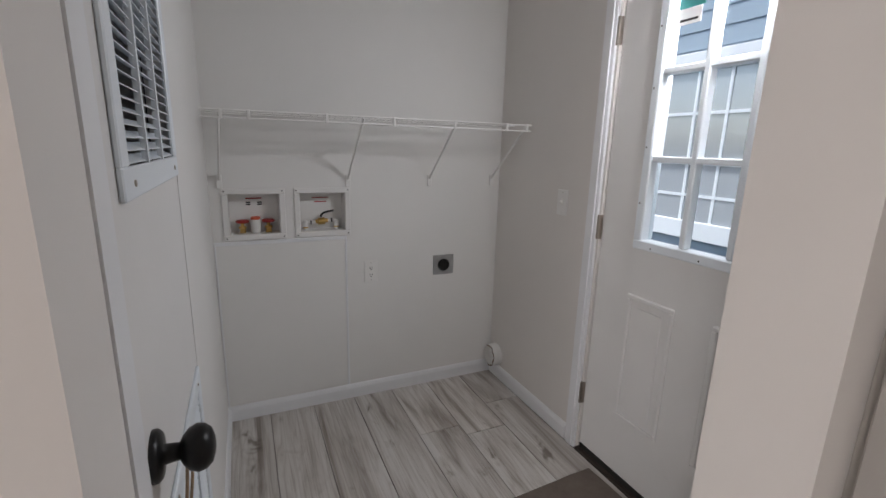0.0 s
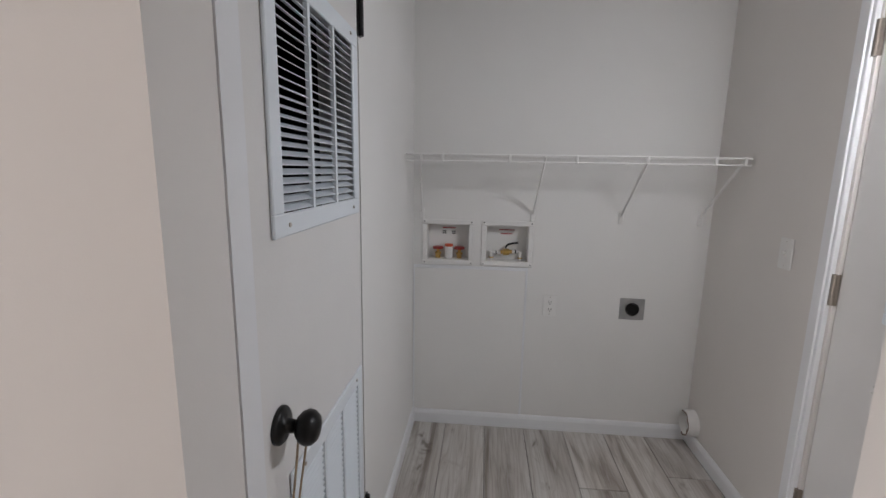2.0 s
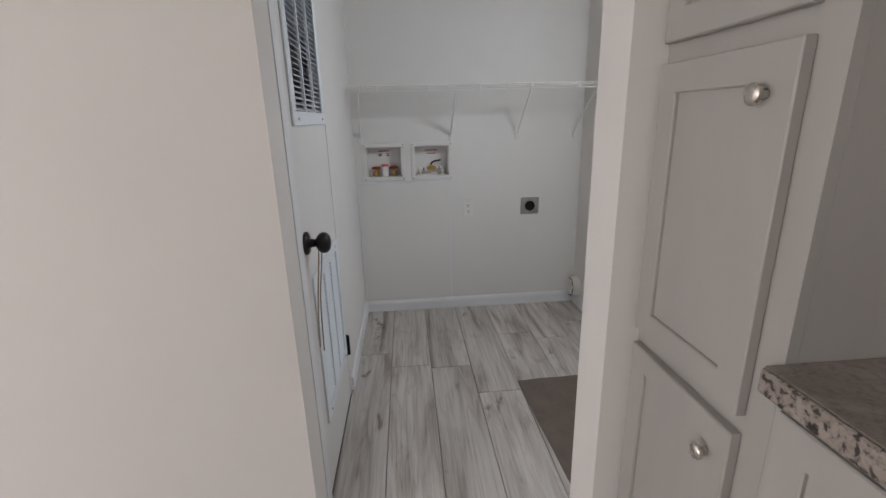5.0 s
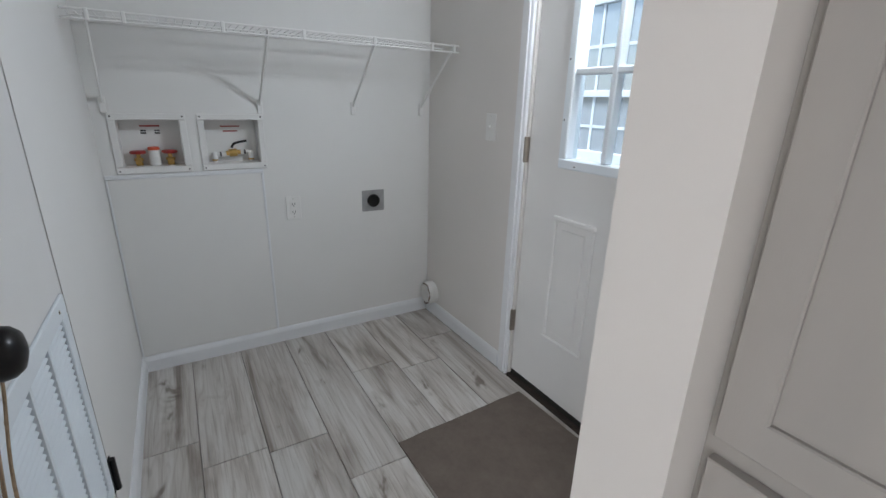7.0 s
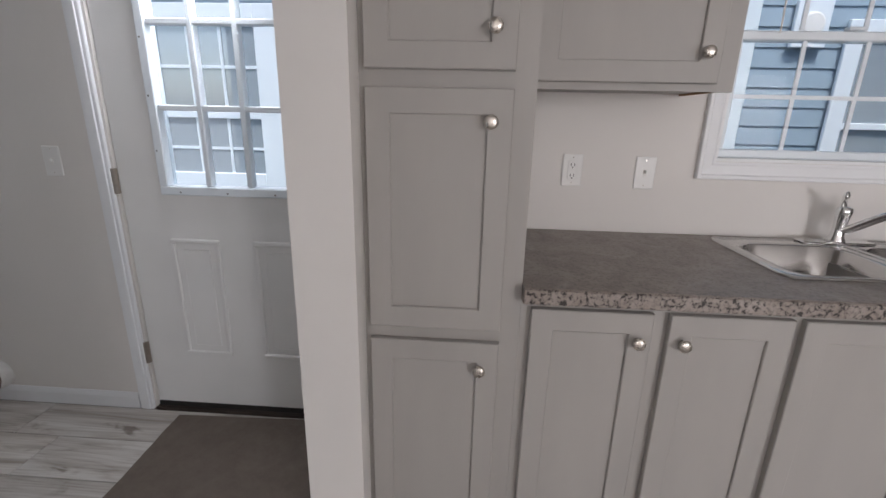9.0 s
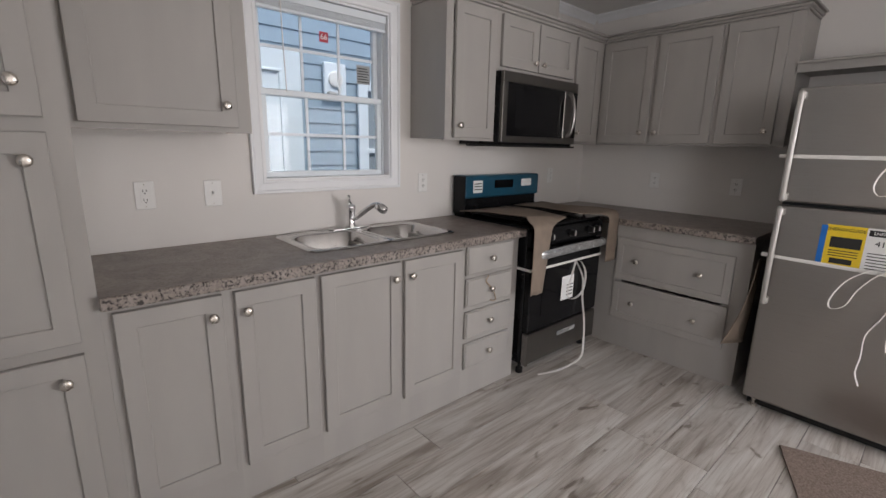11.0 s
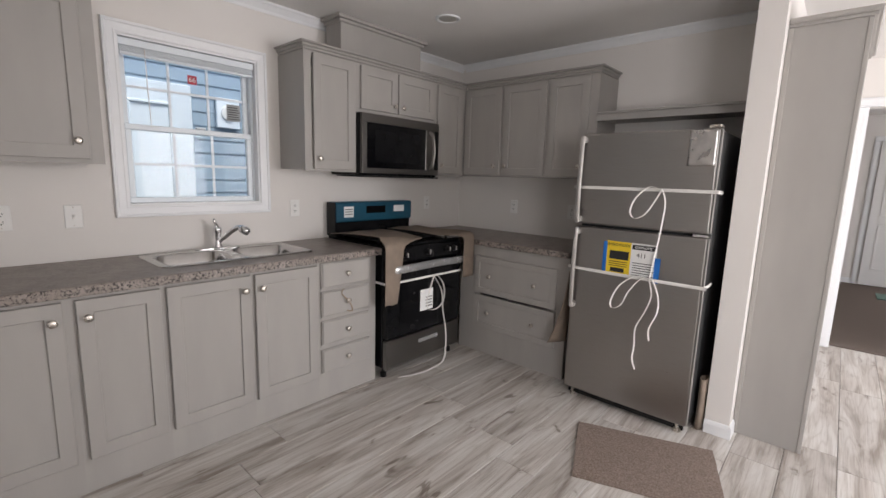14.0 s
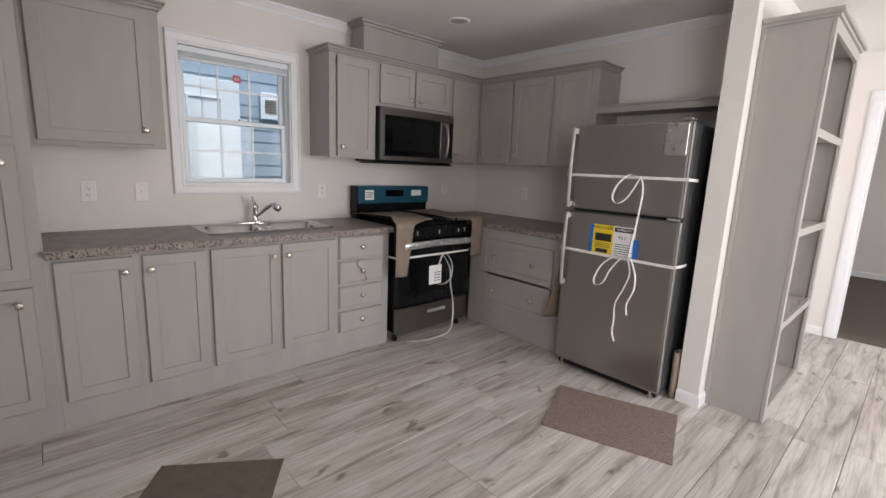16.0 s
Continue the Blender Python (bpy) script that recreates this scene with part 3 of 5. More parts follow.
knob = part("door_knob", lathe(bmesh.new(), (-0.285, .842, .922), (1, 0, 0), [(0, .036), (.006, .036), (.011, .031), (.013, .014), (.032, .012), (.036, .02), (.044, .029), (.054, .033), (.064, .031), (.072, .024), (.076, .012), (.077, .003)], 24), BLACKMATT, C, "matt black ball knob", smooth=True)
ST = thing("hanging_string", (-0.25, .862, .57), "tan string hanging from the black door knob", "string")
part("strand", sweep(bmesh.new(), smooth_path([(-.246, .856, .922), (-.243, .86, .88), (-.258, .845, .74), (-.262, .832, .56)]), .0022, .0022), STRING, ST)
part("strand", sweep(bmesh.new(), smooth_path([(-.246, .828, .922), (-.246, .829, .89), (-.264, .825, .72), (-.27, .819, .58)]), .0022, .0022), STRING, ST)

# far door and doormat
F3 = thing("door_3", (-2.35, -8.86, 0.012), "white four-panel door with black knob, closed", "door", kind="structure")
FF = Face('+y', -8.84)
bm = bmesh.new()
FF.box(bm, -2.78, -1.95, .02, 2.05, -.036, 0)
part("leaf", bm, DOORW, F3)
for u0, u1 in ((-2.68, -2.42), (-2.31, -2.05)):
    for v0, v1 in ((.25, .9), (1.02, 1.9)):
        bm = bmesh.new()
        for r in ((u0, u1, v0, v0 + .02), (u0, u1, v1 - .02, v1), (u0, u0 + .02, v0 + .02, v1 - .02), (u1 - .02, u1, v0 + .02, v1 - .02)):
            FF.box(bm, *r, -.001, .008, .003)
        part("raised_panel", bm, DOORW, F3)
part("door_knob", lathe(bmesh.new(), (-2.71, -8.84, .98), (0, 1, 0), [(0, .03), (.01, .03), (.012, .012), (.035, .012), (.045, .028), (.06, .028), (.07, .01)], 16), BLACKMATT, F3, "matt black knob")
casing("door_trim", Face('+y', -8.88), -2.79, -1.94, 2.06, 0.07, "white casing round the far door")
gm = thing("doormat", (-2.42, -8.0, 0.013), "small green woven doormat on brown carpet", "doormat")
part("mat", boxes((-.3, .3, -.2, .2, 0, .014), bev=.004), GREENMAT, gm, local=True)

# kitchen window
W = thing("window_1", (EX0, -1.036, 1.115), "white vinyl double-hung window with grids, closed", "window", kind="structure")
wy0, wy1, wz0, wz1 = WIN


def mitred(face, u0, u1, v0, v1, profile):
    """A frame with mitred corners: a closed profile of (inset from the outer edge, out of the wall)."""
    bm = bmesh.new()
    rings = [[bm.verts.new(face.at(a, b, w)) for a, b in ((u0 + g, v0 + g), (u1 - g, v0 + g), (u1 - g, v1 - g), (u0 + g, v1 - g))] for g, w in profile]
    for p, q in zip(rings, rings[1:] + rings[:1]):
        for k in range(4):
            bm.faces.new((p[k], p[(k + 1) % 4], q[(k + 1) % 4], q[k]))
    bmesh.ops.recalc_face_normals(bm, faces=bm.faces)
    return bm


part("casing", mitred(EAST, wy0 - .06, wy1 + .06, wz0 - .062, wz1 + .062, [(0, .0005), (0, .017), (.003, .020), (.013, .020), (.018, .014), (.048, .011), (.053, .013), (.0605, .012), (.0605, .0005)]), TRIM, W)
bm = bmesh.new()
t = .01
for r in ((EX0 - .001, EX1, wy0, wy0 + t, wz0, wz1), (EX0 - .001, EX1, wy1 - t, wy1, wz0, wz1), (EX0 - .001, EX1, wy0 + t, wy1 - t, wz0, wz0 + t), (EX0 - .001, EX1, wy0 + t, wy1 - t, wz1 - t, wz1)):
    box(bm, *r)
part("reveal", bm, TRIM, W)


def sash(x, z0, z1, name):
    f = Face('-x', x)
    a, b = wy0 + t + .012, wy1 - t - .012
    s = .030
    bm = bmesh.new()
    for r in ((a, b, z0, z0 + s), (a, b, z1 - s, z1), (a, a + s, z0 + s, z1 - s), (b - s, b, z0 + s, z1 - s)):
        f.box(bm, *r, -.03, 0, .004)
    o = part(name, bm, VINYL, W)
    for k in (1, 2):
        bm = bmesh.new()
        u = a + s + (b - a - 2 * s) * k / 3
        f.box(bm, u - .007, u + .007, z0 + s, z1 - s, -.016, -.010)
        part("muntin", bm, VINYL, o)
    bm = bmesh.new()
    f.box(bm, a + s, b - s, (z0 + z1) / 2 - .007, (z0 + z1) / 2 + .007, -.0165, -.0095)
    part("muntin", bm, VINYL, o)
    bm = bmesh.new()
    f.box(bm, a + s - .002, b - s + .002, z0 + s - .002, z1 - s + .002, -.022, -.018)
    part("pane", bm, GLASS, o).visible_shadow = False
    return o


bm = bmesh.new()
for r in ((wy0 + t, wy0 + t + .012, wz0 + t, wz1 - t), (wy1 - t - .012, wy1 - t, wz0 + t, wz1 - t)):
    EAST.box(bm, *r, -.115, -.05)
part("track", bm, VINYL, W)
sash(EX0 + .055, wz0 + t, 1.615, "lower_sash")
sash(EX0 + .088, 1.585, wz1 - t, "upper_sash")
part("sash_lock", boxes((EX0 + .045, EX0 + .075, -1.10, -1.05, 1.616, 1.628), bev=.003), VINYL, W)
B = thing("window_blind", (EX0 + .02, -1.036, 1.95), "white mini blind pulled all the way up", "blind")
part("headrail", boxes((EX0 + .012, EX0 + .045, wy0 + t + .003, wy1 - t - .003, 2.004, 2.041), bev=.002), VINYL, B)
for k in range(9):
    part("slat", boxes((EX0 + .016, EX0 + .041, wy0 + t + .008, wy1 - t - .008, 1.976 + .003 * k, 1.9778 + .003 * k)), VINYL, B)
part("bottom_rail", boxes((EX0 + .014, EX0 + .043, wy0 + t + .006, wy1 - t - .006, 1.959, 1.974), bev=.003), VINYL, B)
part("wand", sweep(bmesh.new(), [(EX0 + .01, -.80, 2.0), (EX0 + .006, -.802, 1.8), (EX0 + .008, -.808, 1.60)], .003, .003), STRAP, B)
SK = thing("window_sticker", (EX0 + .105, -1.06, 1.9), "red number sticker on the upper window pane", "sticker")
part("square", boxes((EX0 + .1035, EX0 + .1045, -1.085, -1.035, 1.875, 1.925)), REDLAB, SK)
lettering("number", "66", .04, Matrix.Translation((EX0 + .1028, -1.06, 1.90)) @ Matrix(((0, 0, -1, 0), (-1, 0, 0, 0), (0, 1, 0, 0), (0, 0, 0, 1))), PAPER, SK)
SK = thing("window_sticker", (EX0 + .105, -1.29, 1.75), "printed grey energy sticker on the window pane", "sticker")
part("sheet", boxes((EX0 + .1035, EX0 + .1045, -1.335, -1.25, 1.69, 1.79)), material("grey sticker", (.32, .33, .33), .6), SK)
for k in range(6):
    part("print", boxes((EX0 + .1025, EX0 + .1033, -1.33 + .006 * (k % 3), -1.256, 1.70 + .014 * k, 1.7045 + .014 * k)), INK, SK)

# ---- kitchen cabinets ----
FRONT = 0.585               # face frames of the base run
UFRONT = 0.875              # face frames of the upper run
BACKF = -2.785              # face frames of the back base run
UBACKF = -3.10              # face frames of the back upper run


def cup_knob(face, u, v, w, parent):
    part("knob", lathe(bmesh.new(), face.at(u, v, w), face.out(), [(0, .008), (.004, .007), (.010, .0065), (.014, .012), (.018, .0165), (.022, .0165), (.025, .014), (.027, .008), (.0275, .002)], 20), NICKEL, parent, "round satin nickel knob", smooth=True)


def shaker(face, u0, u1, v0, v1, parent, knob=None, name="door", rail=.058, knobs=()):
    """A cabinet door or drawer front: frame and recessed panel."""
    bm = bmesh.new()
    c = .0025
    rings = []
    for g, w in ((0, .002), (0, .021 - c), (c, .021), (rail - c, .021), (rail, .021 - c), (rail, .002)):
        rings.append([bm.verts.new(face.at(a, b, w)) for a, b in ((u0 + g, v0 + g), (u1 - g, v0 + g), (u1 - g, v1 - g), (u0 + g, v1 - g))])
    for p, q in zip(rings, rings[1:] + rings[:1]):
        for k in range(4):
            bm.faces.new((p[k], p[(k + 1) % 4], q[(k + 1) % 4], q[k]))
    bmesh.ops.recalc_face_normals(bm, faces=bm.faces)
    d = part(name, bm, CAB, parent)
    bm = bmesh.new()
    face.box(bm, u0 + rail - .004, u1 - rail + .004, v0 + rail - .004, v1 - rail + .004, .004, .0125)
    part("panel", bm, CAB, d)
    for u, v in ([knob] if knob else []) + list(knobs):
        cup_knob(face, u, v, .0205, d)
    return d


def slab_front(face, u0, u1, v0, v1, parent, knobs):
    """A plain drawer front with a shallow bevelled edge."""
    bm = bmesh.new()
    face.box(bm, u0, u1, v0, v1, .002, .014, .002)
    face.box(bm, u0 + .006, u1 - .006, v0 + .006, v1 - .006, .0135, .020, .004)
    d = part("drawer_front", bm, CAB, parent)
    for u, v in knobs:
        cup_knob(face, u, v, .0195, d)
    return d


def frame_front(face, u0, u1, v0, v1, holes):
    """A face frame with openings that lie side by side or above one another."""
    bm = bmesh.new()
    us = sorted({u0, u1, *[h[0] for h in holes], *[h[1] for h in holes]})
    vs = sorted({v0, v1, *[h[2] for h in holes], *[h[3] for h in holes]})
    for a, b in zip(us, us[1:]):
        run = None
        for c, d in zip(vs, vs[1:]):
            solid = not any(h[0] <= a and b <= h[1] and h[2] <= c and d <= h[3] for h in holes)
            if solid:
                run = (run[0], d) if run else (c, d)
            if (not solid or d == vs[-1]) and run:
                face.box(bm, a, b, *run, -.019, 0)
                run = None
    return bm


def crown_piece(parent, face, u0, u1, z, ends=(0, 0), deep=.29):
    bm = bmesh.new()
    for k, u, sg in ((0, u0, -1), (1, u1, 1)):
        if ends[k]:
            face.box(bm, u - .004 * sg, u + .010 * sg, z, z + .014, -deep, -.021, .002)
            face.box(bm, u - .004 * sg, u + .022 * sg, z + .014, z + .032, -deep, -.021, .005)
            face.box(bm, u - .004 * sg, u + .036 * sg, z + .032, z + .044, -deep, -.021, .003)
    face.box(bm, u0 - ends[0] * .010, u1 + ends[1] * .010, z, z + .014, -.02, .012, .002)
    face.box(bm, u0 - ends[0] * .022, u1 + ends[1] * .022, z + .014, z + .032, -.02, .026, .005)
    face.box(bm, u0 - ends[0] * .036, u1 + ends[1] * .036, z + .032, z + .044, -.02, .042, .003)
    return part("crown", bm, CAB, parent)


BF = Face('-x', FRONT)

# pantry
P = thing("pantry_cabinet", (0.9, 0.25, 0), "tall greige pantry cabinet with three shaker doors", "cabinet")
part("body", boxes((FRONT + .0195, EX0 - .002, .447, .4515, 0, 2.17), (FRONT + .0195, EX0 - .002, .047, .062, 0, 2.17), (FRONT + .0195, EX0 - .002, .062, .447, 2.152, 2.17), (EX0 - .012, EX0 - .003, .062, .447, 0, 2.152)), CAB, P)
part("face_frame", frame_front(BF, .047, .4515, 0, 2.17, [(.10, .40, .17, .73), (.10, .40, .79, 1.36), (.10, .40, 1.43, 2.11)]), CAB, P)
shaker(BF, .098, .436, .155, .745, P, (.148, .672))
shaker(BF, .098, .436, .782, 1.372, P, (.148, 1.30))
shaker(BF, .098, .436, 1.41, 2.135, P, (.148, 1.495))
crown_piece(P, BF, .047, .4515, 2.171)


# base run along the window wall
units = [(-.3025, .0465, [("R", .021, -.283)]), (-.636, -.3025, [("L", -.324, -.622)]), (-1.044, -.636, [("R", -.647, -1.033)]), (-1.4375, -1.044, [("L", -1.055, -1.424)])]
for a, b, doors in units:
    o = thing("base_cabinet", (0.88, (a + b) / 2, 0), "greige base cabinet with one shaker door", "cabinet", "base cabinets under the window")
    part("body", boxes((FRONT + .0195, EX0 - .004, a + .0005, a + .015, 0, .866), (FRONT + .0195, EX0 - .004, b - .015, b - .0005, 0, .866), (FRONT + .0195, EX0 - .004, a + .015, b - .015, .09, .105)), CAB, o)
    part("face_frame", frame_front(BF, a, b, 0, .868, [(a + .04, b - .04, .17, .83)]), CAB, o)
    for side, u1, u0 in doors:
        shaker(BF, u0, u1, .155, .849, o, ((u0 + .035) if side == "R" else (u1 - .035), .775))
o = thing("drawer_cabinet", (0.88, -1.65, 0), "greige base cabinet with four drawers", "cabinet")
a, b = -1.872, -1.4375
part("body", boxes((FRONT + .0195, EX0 - .004, a, a + .015, 0, .866), (FRONT + .0195, EX0 - .004, b - .015, b - .0005, 0, .866), (FRONT + .0195, EX0 - .004, a + .015, b - .015, .09, .105)), CAB, o)
part("face_frame", frame_front(BF, a, b, 0, .868, [(a + .06, b - .04, .20, .30), (a + .06, b - .04, .375, .48), (a + .06, b - .04, .55, .66), (a + .06, b - .04, .725, .835)]), CAB, o)
for v0, v1 in ((.171, .322), (.351, .503), (.527, .685), (.703, .859)):
    slab_front(BF, -1.812, -1.452, v0, v1, o, [(-1.632, (v0 + v1) / 2)])
s = thing("knob_string", (FRONT - .03, -1.6, .6), "tan string tied round a drawer knob", "string")
part("strand", sweep(bmesh.new(), smooth_path([(.553, -1.60, .69), (.556, -1.585, .66), (.553, -1.60, .64), (.548, -1.632, .606), (.552, -1.65, .58), (.556, -1.665, .54), (.556, -1.645, .535), (.557, -1.625, .545)]), .003, .003), STRING, s)

# back base run
KF = Face('+y', BACKF)
o = thing("base_cabinet", (0.05, -3.1, 0), "wide greige base cabinet with two drawers", "cabinet")
part("body", boxes((-.341, -.326, SY + .002, BACKF - .0195, 0, .866), (.55, .565, SY + .002, BACKF - .0195, 0, .866), (-.326, .55, SY + .002, BACKF - .0195, .09, .105)), CAB, o)
part("face_frame", frame_front(KF, -.341, .60, 0, .868, [(-.22, .40, .24, .75)]), CAB, o)
for v0, v1 in ((.213, .473), (.492, .778)):
    shaker(KF, -.262, .445, v0, v1, o, name="drawer_front", rail=.045, knobs=[(-.095, (v0 + v1) / 2), (.30, (v0 + v1) / 2)])

# countertops
ct = thing("countertop", (.87, -.9, .869), "grey-brown stone-look laminate countertop", "countertop")
sx0, sx1, sy0, sy1 = .715, 1.125, -1.47, -.70
part("top", boxes((.553, sx0, -1.894, .0465, .87, .91), (sx1, EX0 - .003, -1.894, .0465, .87, .91), (sx0, sx1, -1.894, sy0, .87, .91), (sx0, sx1, sy1, .0465, .87, .91)), LAMINATE, ct)
bm = bmesh.new()
box(bm, .545, .553, -1.894, .0465, .868, .9085, .003)
part("edge", bm, LAMINATE_EDGE, ct, "speckled front edge")
ct = thing("countertop", (.3, -3.05, .869), "grey-brown stone-look laminate corner countertop", "countertop")
part("top", boxes((-.345, EX0 - .003, SY + .003, -2.752, .87, .91), (.75, EX0 - .003, -2.752, -2.67, .87, .91)), LAMINATE, ct)
part("edge", boxes((-.345, .56, -2.752, -2.744, .868, .9085), bev=.003), LAMINATE_EDGE, ct, "speckled front edge")

# sink
S = thing("kitchen_sink", (.94, -1.085, .9), "double-bowl stainless steel drop-in sink", "sink")


def rrect(cx, cy, hx, hy, r, n=48):
    pts = []
    for i in range(n):
        th = 2 * math.pi * (i + .5) / n
        c, sn = math.cos(th), math.sin(th)
        k = 1 / max(abs(c) / hx, abs(sn) / hy)
        x, y = c * k, sn * k
        dx, dy = max(abs(x) - (hx - r), 0), max(abs(y) - (hy - r), 0)
        if dx > 0 and dy > 0:
            d = math.hypot(dx, dy)
            x, y = math.copysign(hx - r + dx / d * r, x), math.copysign(hy - r + dy / d * r, y)
        pts.append((cx + x, cy + y))
    return pts


def bowl(cx, cy, hx, hy, ox0, ox1, oy0, oy1):
    bm = bmesh.new()
    ohx, ohy, ocx, ocy = (ox1 - ox0) / 2, (oy1 - oy0) / 2, (ox0 + ox1) / 2, (oy0 + oy1) / 2
    loops = [[(x, y, .9115) for x, y in rrect(ocx, ocy, ohx, ohy, .002)], [(x, y, .917) for x, y in rrect(ocx, ocy, ohx - .004, ohy - .004, .004)]]
    for dz, ins, r in ((.916, 0, .06), (.910, .006, .06), (.80, .012, .06), (.765, .03, .05), (.755, .07, .03), (.752, .12, .02)):
        loops.append([(x, y, dz) for x, y in rrect(cx, cy, hx - ins, hy - ins, r)])
    rings = [[bm.verts.new(p) for p in lp] for lp in loops]
    n = len(rings[0])
    for p, q in zip(rings, rings[1:]):
        for i in range(n):
            bm.faces.new((p[i], p[(i + 1) % n], q[(i + 1) % n], q[i]))
    bm.faces.new(rings[-1])
    bmesh.ops.recalc_face_normals(bm, faces=bm.faces)
    for f in bm.faces:
        if f.normal.z < 0 and f.calc_center_median().z < .76:
            bmesh.ops.reverse_faces(bm, faces=bm.faces)
            break
    part("bowl", bm, SINKM, S, smooth=True)
    part("drain", lathe(bmesh.new(), (cx, cy, .7525), (0, 0, 1), [(0, .045), (.004, .043), (.004, .02), (.002, .018)], 24), CHROME, S)


bowl(.895, -.885, .165, .17, .705, 1.14, -1.085, -.675)
bowl(.895, -1.285, .165, .17, .705, 1.14, -1.495, -1.085)
FA = thing("kitchen_faucet", (1.10, -1.085, .917), "chrome single-lever pull-out kitchen faucet", "faucet")
bm = bmesh.new()
box(bm, 1.075, 1.128, -1.205, -.965, .917, .925, .003)
part("base_plate", bm, CHROME, FA)
part("body", lathe(bmesh.new(), (1.10, -1.085, .925), (-.05, 0, 1), [(0, .030), (.008, .028), (.02, .021), (.05, .019), (.09, .021), (.105, .024), (.118, .022), (.124, .012)], 24), CHROME, FA, smooth=True)
part("spout", sweep(bmesh.new(), smooth_path([(1.095, -1.087, .96), (1.06, -1.105, .985), (1.01, -1.135, 1.03), (.975, -1.155, 1.052), (.945, -1.172, 1.052)]), .014, .014, 14), CHROME, FA, smooth=True)
part("spray_head", lathe(bmesh.new(), (.965, -1.160, 1.054), (-.72, -.40, -.42), [(0, .014), (.008, .021), (.028, .025), (.05, .024), (.062, .020), (.064, .012)], 20), CHROME, FA, smooth=True)
lever = sweep(bmesh.new(), smooth_path([(1.102, -1.085, 1.045), (1.098, -1.078, 1.068), (1.084, -1.066, 1.082), (1.062, -1.055, 1.090)]), .013, .007, 12)
part("lever", lever, CHROME, FA, smooth=True)

# upper cabinets
UF = Face('-x', UFRONT)
UB = Face('+y', UBACKF)


def upper(name, a, b, z0, doors, label, ends):
    o = thing(name, ((UFRONT + EX0) / 2, (a + b) / 2, z0), label, "cabinet", "upper cabinets")
    part("body", boxes((UFRONT + .0195, EX0 - .002, a, a + .014, z0 + .01, 2.12), (UFRONT + .0195, EX0 - .002, b - .014, b, z0 + .01, 2.12), (UFRONT + .0195, EX0 - .002, a + .014, b - .014, z0 + .01, z0 + .024), (UFRONT + .0195, EX0 - .002, a + .014, b - .014, 2.106, 2.12)), CAB, o)
    part("face_frame", frame_front(UF, a, b, z0, 2.12, [(a + .05, b - .05, z0 + .05, 2.08)]), CAB, o)
    for u0, u1, v0, k in doors:
        shaker(UF, u0, u1, v0, 2.105, o, k)
    crown_piece(o, UF, a, b, 2.121, ends)
    return o


o = upper("upper_cabinet", -.525, .0462, 1.392, [(-.472, .018, 1.412, (-.43, 1.49))], "greige upper cabinet with one shaker door beside the window", (1, 0))
part("raw_edge", boxes((UFRONT + .0205, EX0 - .003, -.524, -.512, 1.396, 1.4015)), RAWWOOD, o, "raw brown particle board edge")
upper("upper_cabinet", -1.935, -1.545, 1.395, [(-1.915, -1.60, 1.41, (-1.635, 1.475))], "tall greige upper cabinet with one shaker door", (0, 1))
upper("upper_cabinet", -2.712, -1.9355, 1.80, [(-2.298, -1.965, 1.825, (-2.262, 1.872)), (-2.688, -2.31, 1.825, (-2.345, 1.872))], "short greige cabinet with two doors above the microwave", (0, 0))
upper("upper_cabinet", -3.098, -2.7125, 1.395, [(-3.035, -2.733, 1.41, (-2.77, 1.475))], "greige corner upper cabinet with one shaker door", (0, 0))
side = thing("upper_cabinet", (.3, -3.26, 1.395), "greige upper cabinet row with three shaker doors", "cabinet", "upper cabinets")
part("body", boxes((-.312, -.298, SY + .002, UBACKF - .0195, 1.405, 2.12), (-.298, EX0 - .003, SY + .002, UBACKF - .0195, 1.405, 1.419), (-.298, EX0 - .003, SY + .002, UBACKF - .0195, 2.106, 2.12)), CAB, side)
part("face_frame", frame_front(UB, -.312, .88, 1.395, 2.12, [(-.20, .02, 1.45, 2.08), (.12, .42, 1.45, 2.08), (.53, .82, 1.45, 2.08)]), CAB, side)
shaker(UB, .488, .858, 1.41, 2.108, side, (.532, 1.482))
shaker(UB, .084, .461, 1.41, 2.108, side, (.427, 1.482))
shaker(UB, -.252, .055, 1.41, 2.108, side, (-.21, 1.482))
crown_piece(side, UB, -.312, .85, 2.121, (1, 0))
fs = thing("fridge_shelf", (-.77, -3.25, 1.795), "greige shelf with a deep front edge over the refrigerator", "shelf")
part("board", boxes((-1.223, -.313, SY + .003, -3.102, 1.81, 1.828)), CAB, fs)
part("front_edge", boxes((-1.223, -.313, -3.10, -3.08, 1.793, 1.85), bev=.003), CAB, fs)
part("lip", boxes((-1.223, -.313, -3.079, -3.066, 1.838, 1.853), bev=.003), CAB, fs)
hb = thing("hood_chase", (1.08, -2.25, 2.165), "greige boxed vent chase up to the ceiling", "cabinet")
part("box", boxes((.965, EX0 - .048, -2.63, -1.88, 2.122, CEIL_Z - .002), bev=.003), CAB, hb)
bm = bmesh.new()
box(bm, .945, EX0 - .047, -2.65, -1.86, CEIL_Z - .045, CEIL_Z - .025, .004)
box(bm, .925, EX0 - .047, -2.67, -1.84, CEIL_Z - .026, CEIL_Z - .003, .003)
part("crown", bm, CAB, hb)

# bookcase
K = thing("bookcase", (-1.5, -3.33, 0), "tall greige open bookcase with four empty compartments", "bookcase")
kx0, kx1, ky0, ky1, kt = -1.655, -1.347, -3.78, -2.885, 2.15
part("side", boxes((kx0 + .02, kx1, ky1 - .016, ky1, 0, kt)), CAB, K)
part("side", boxes((kx0 + .02, kx1, ky0, ky0 + .016, 0, kt)), CAB, K)
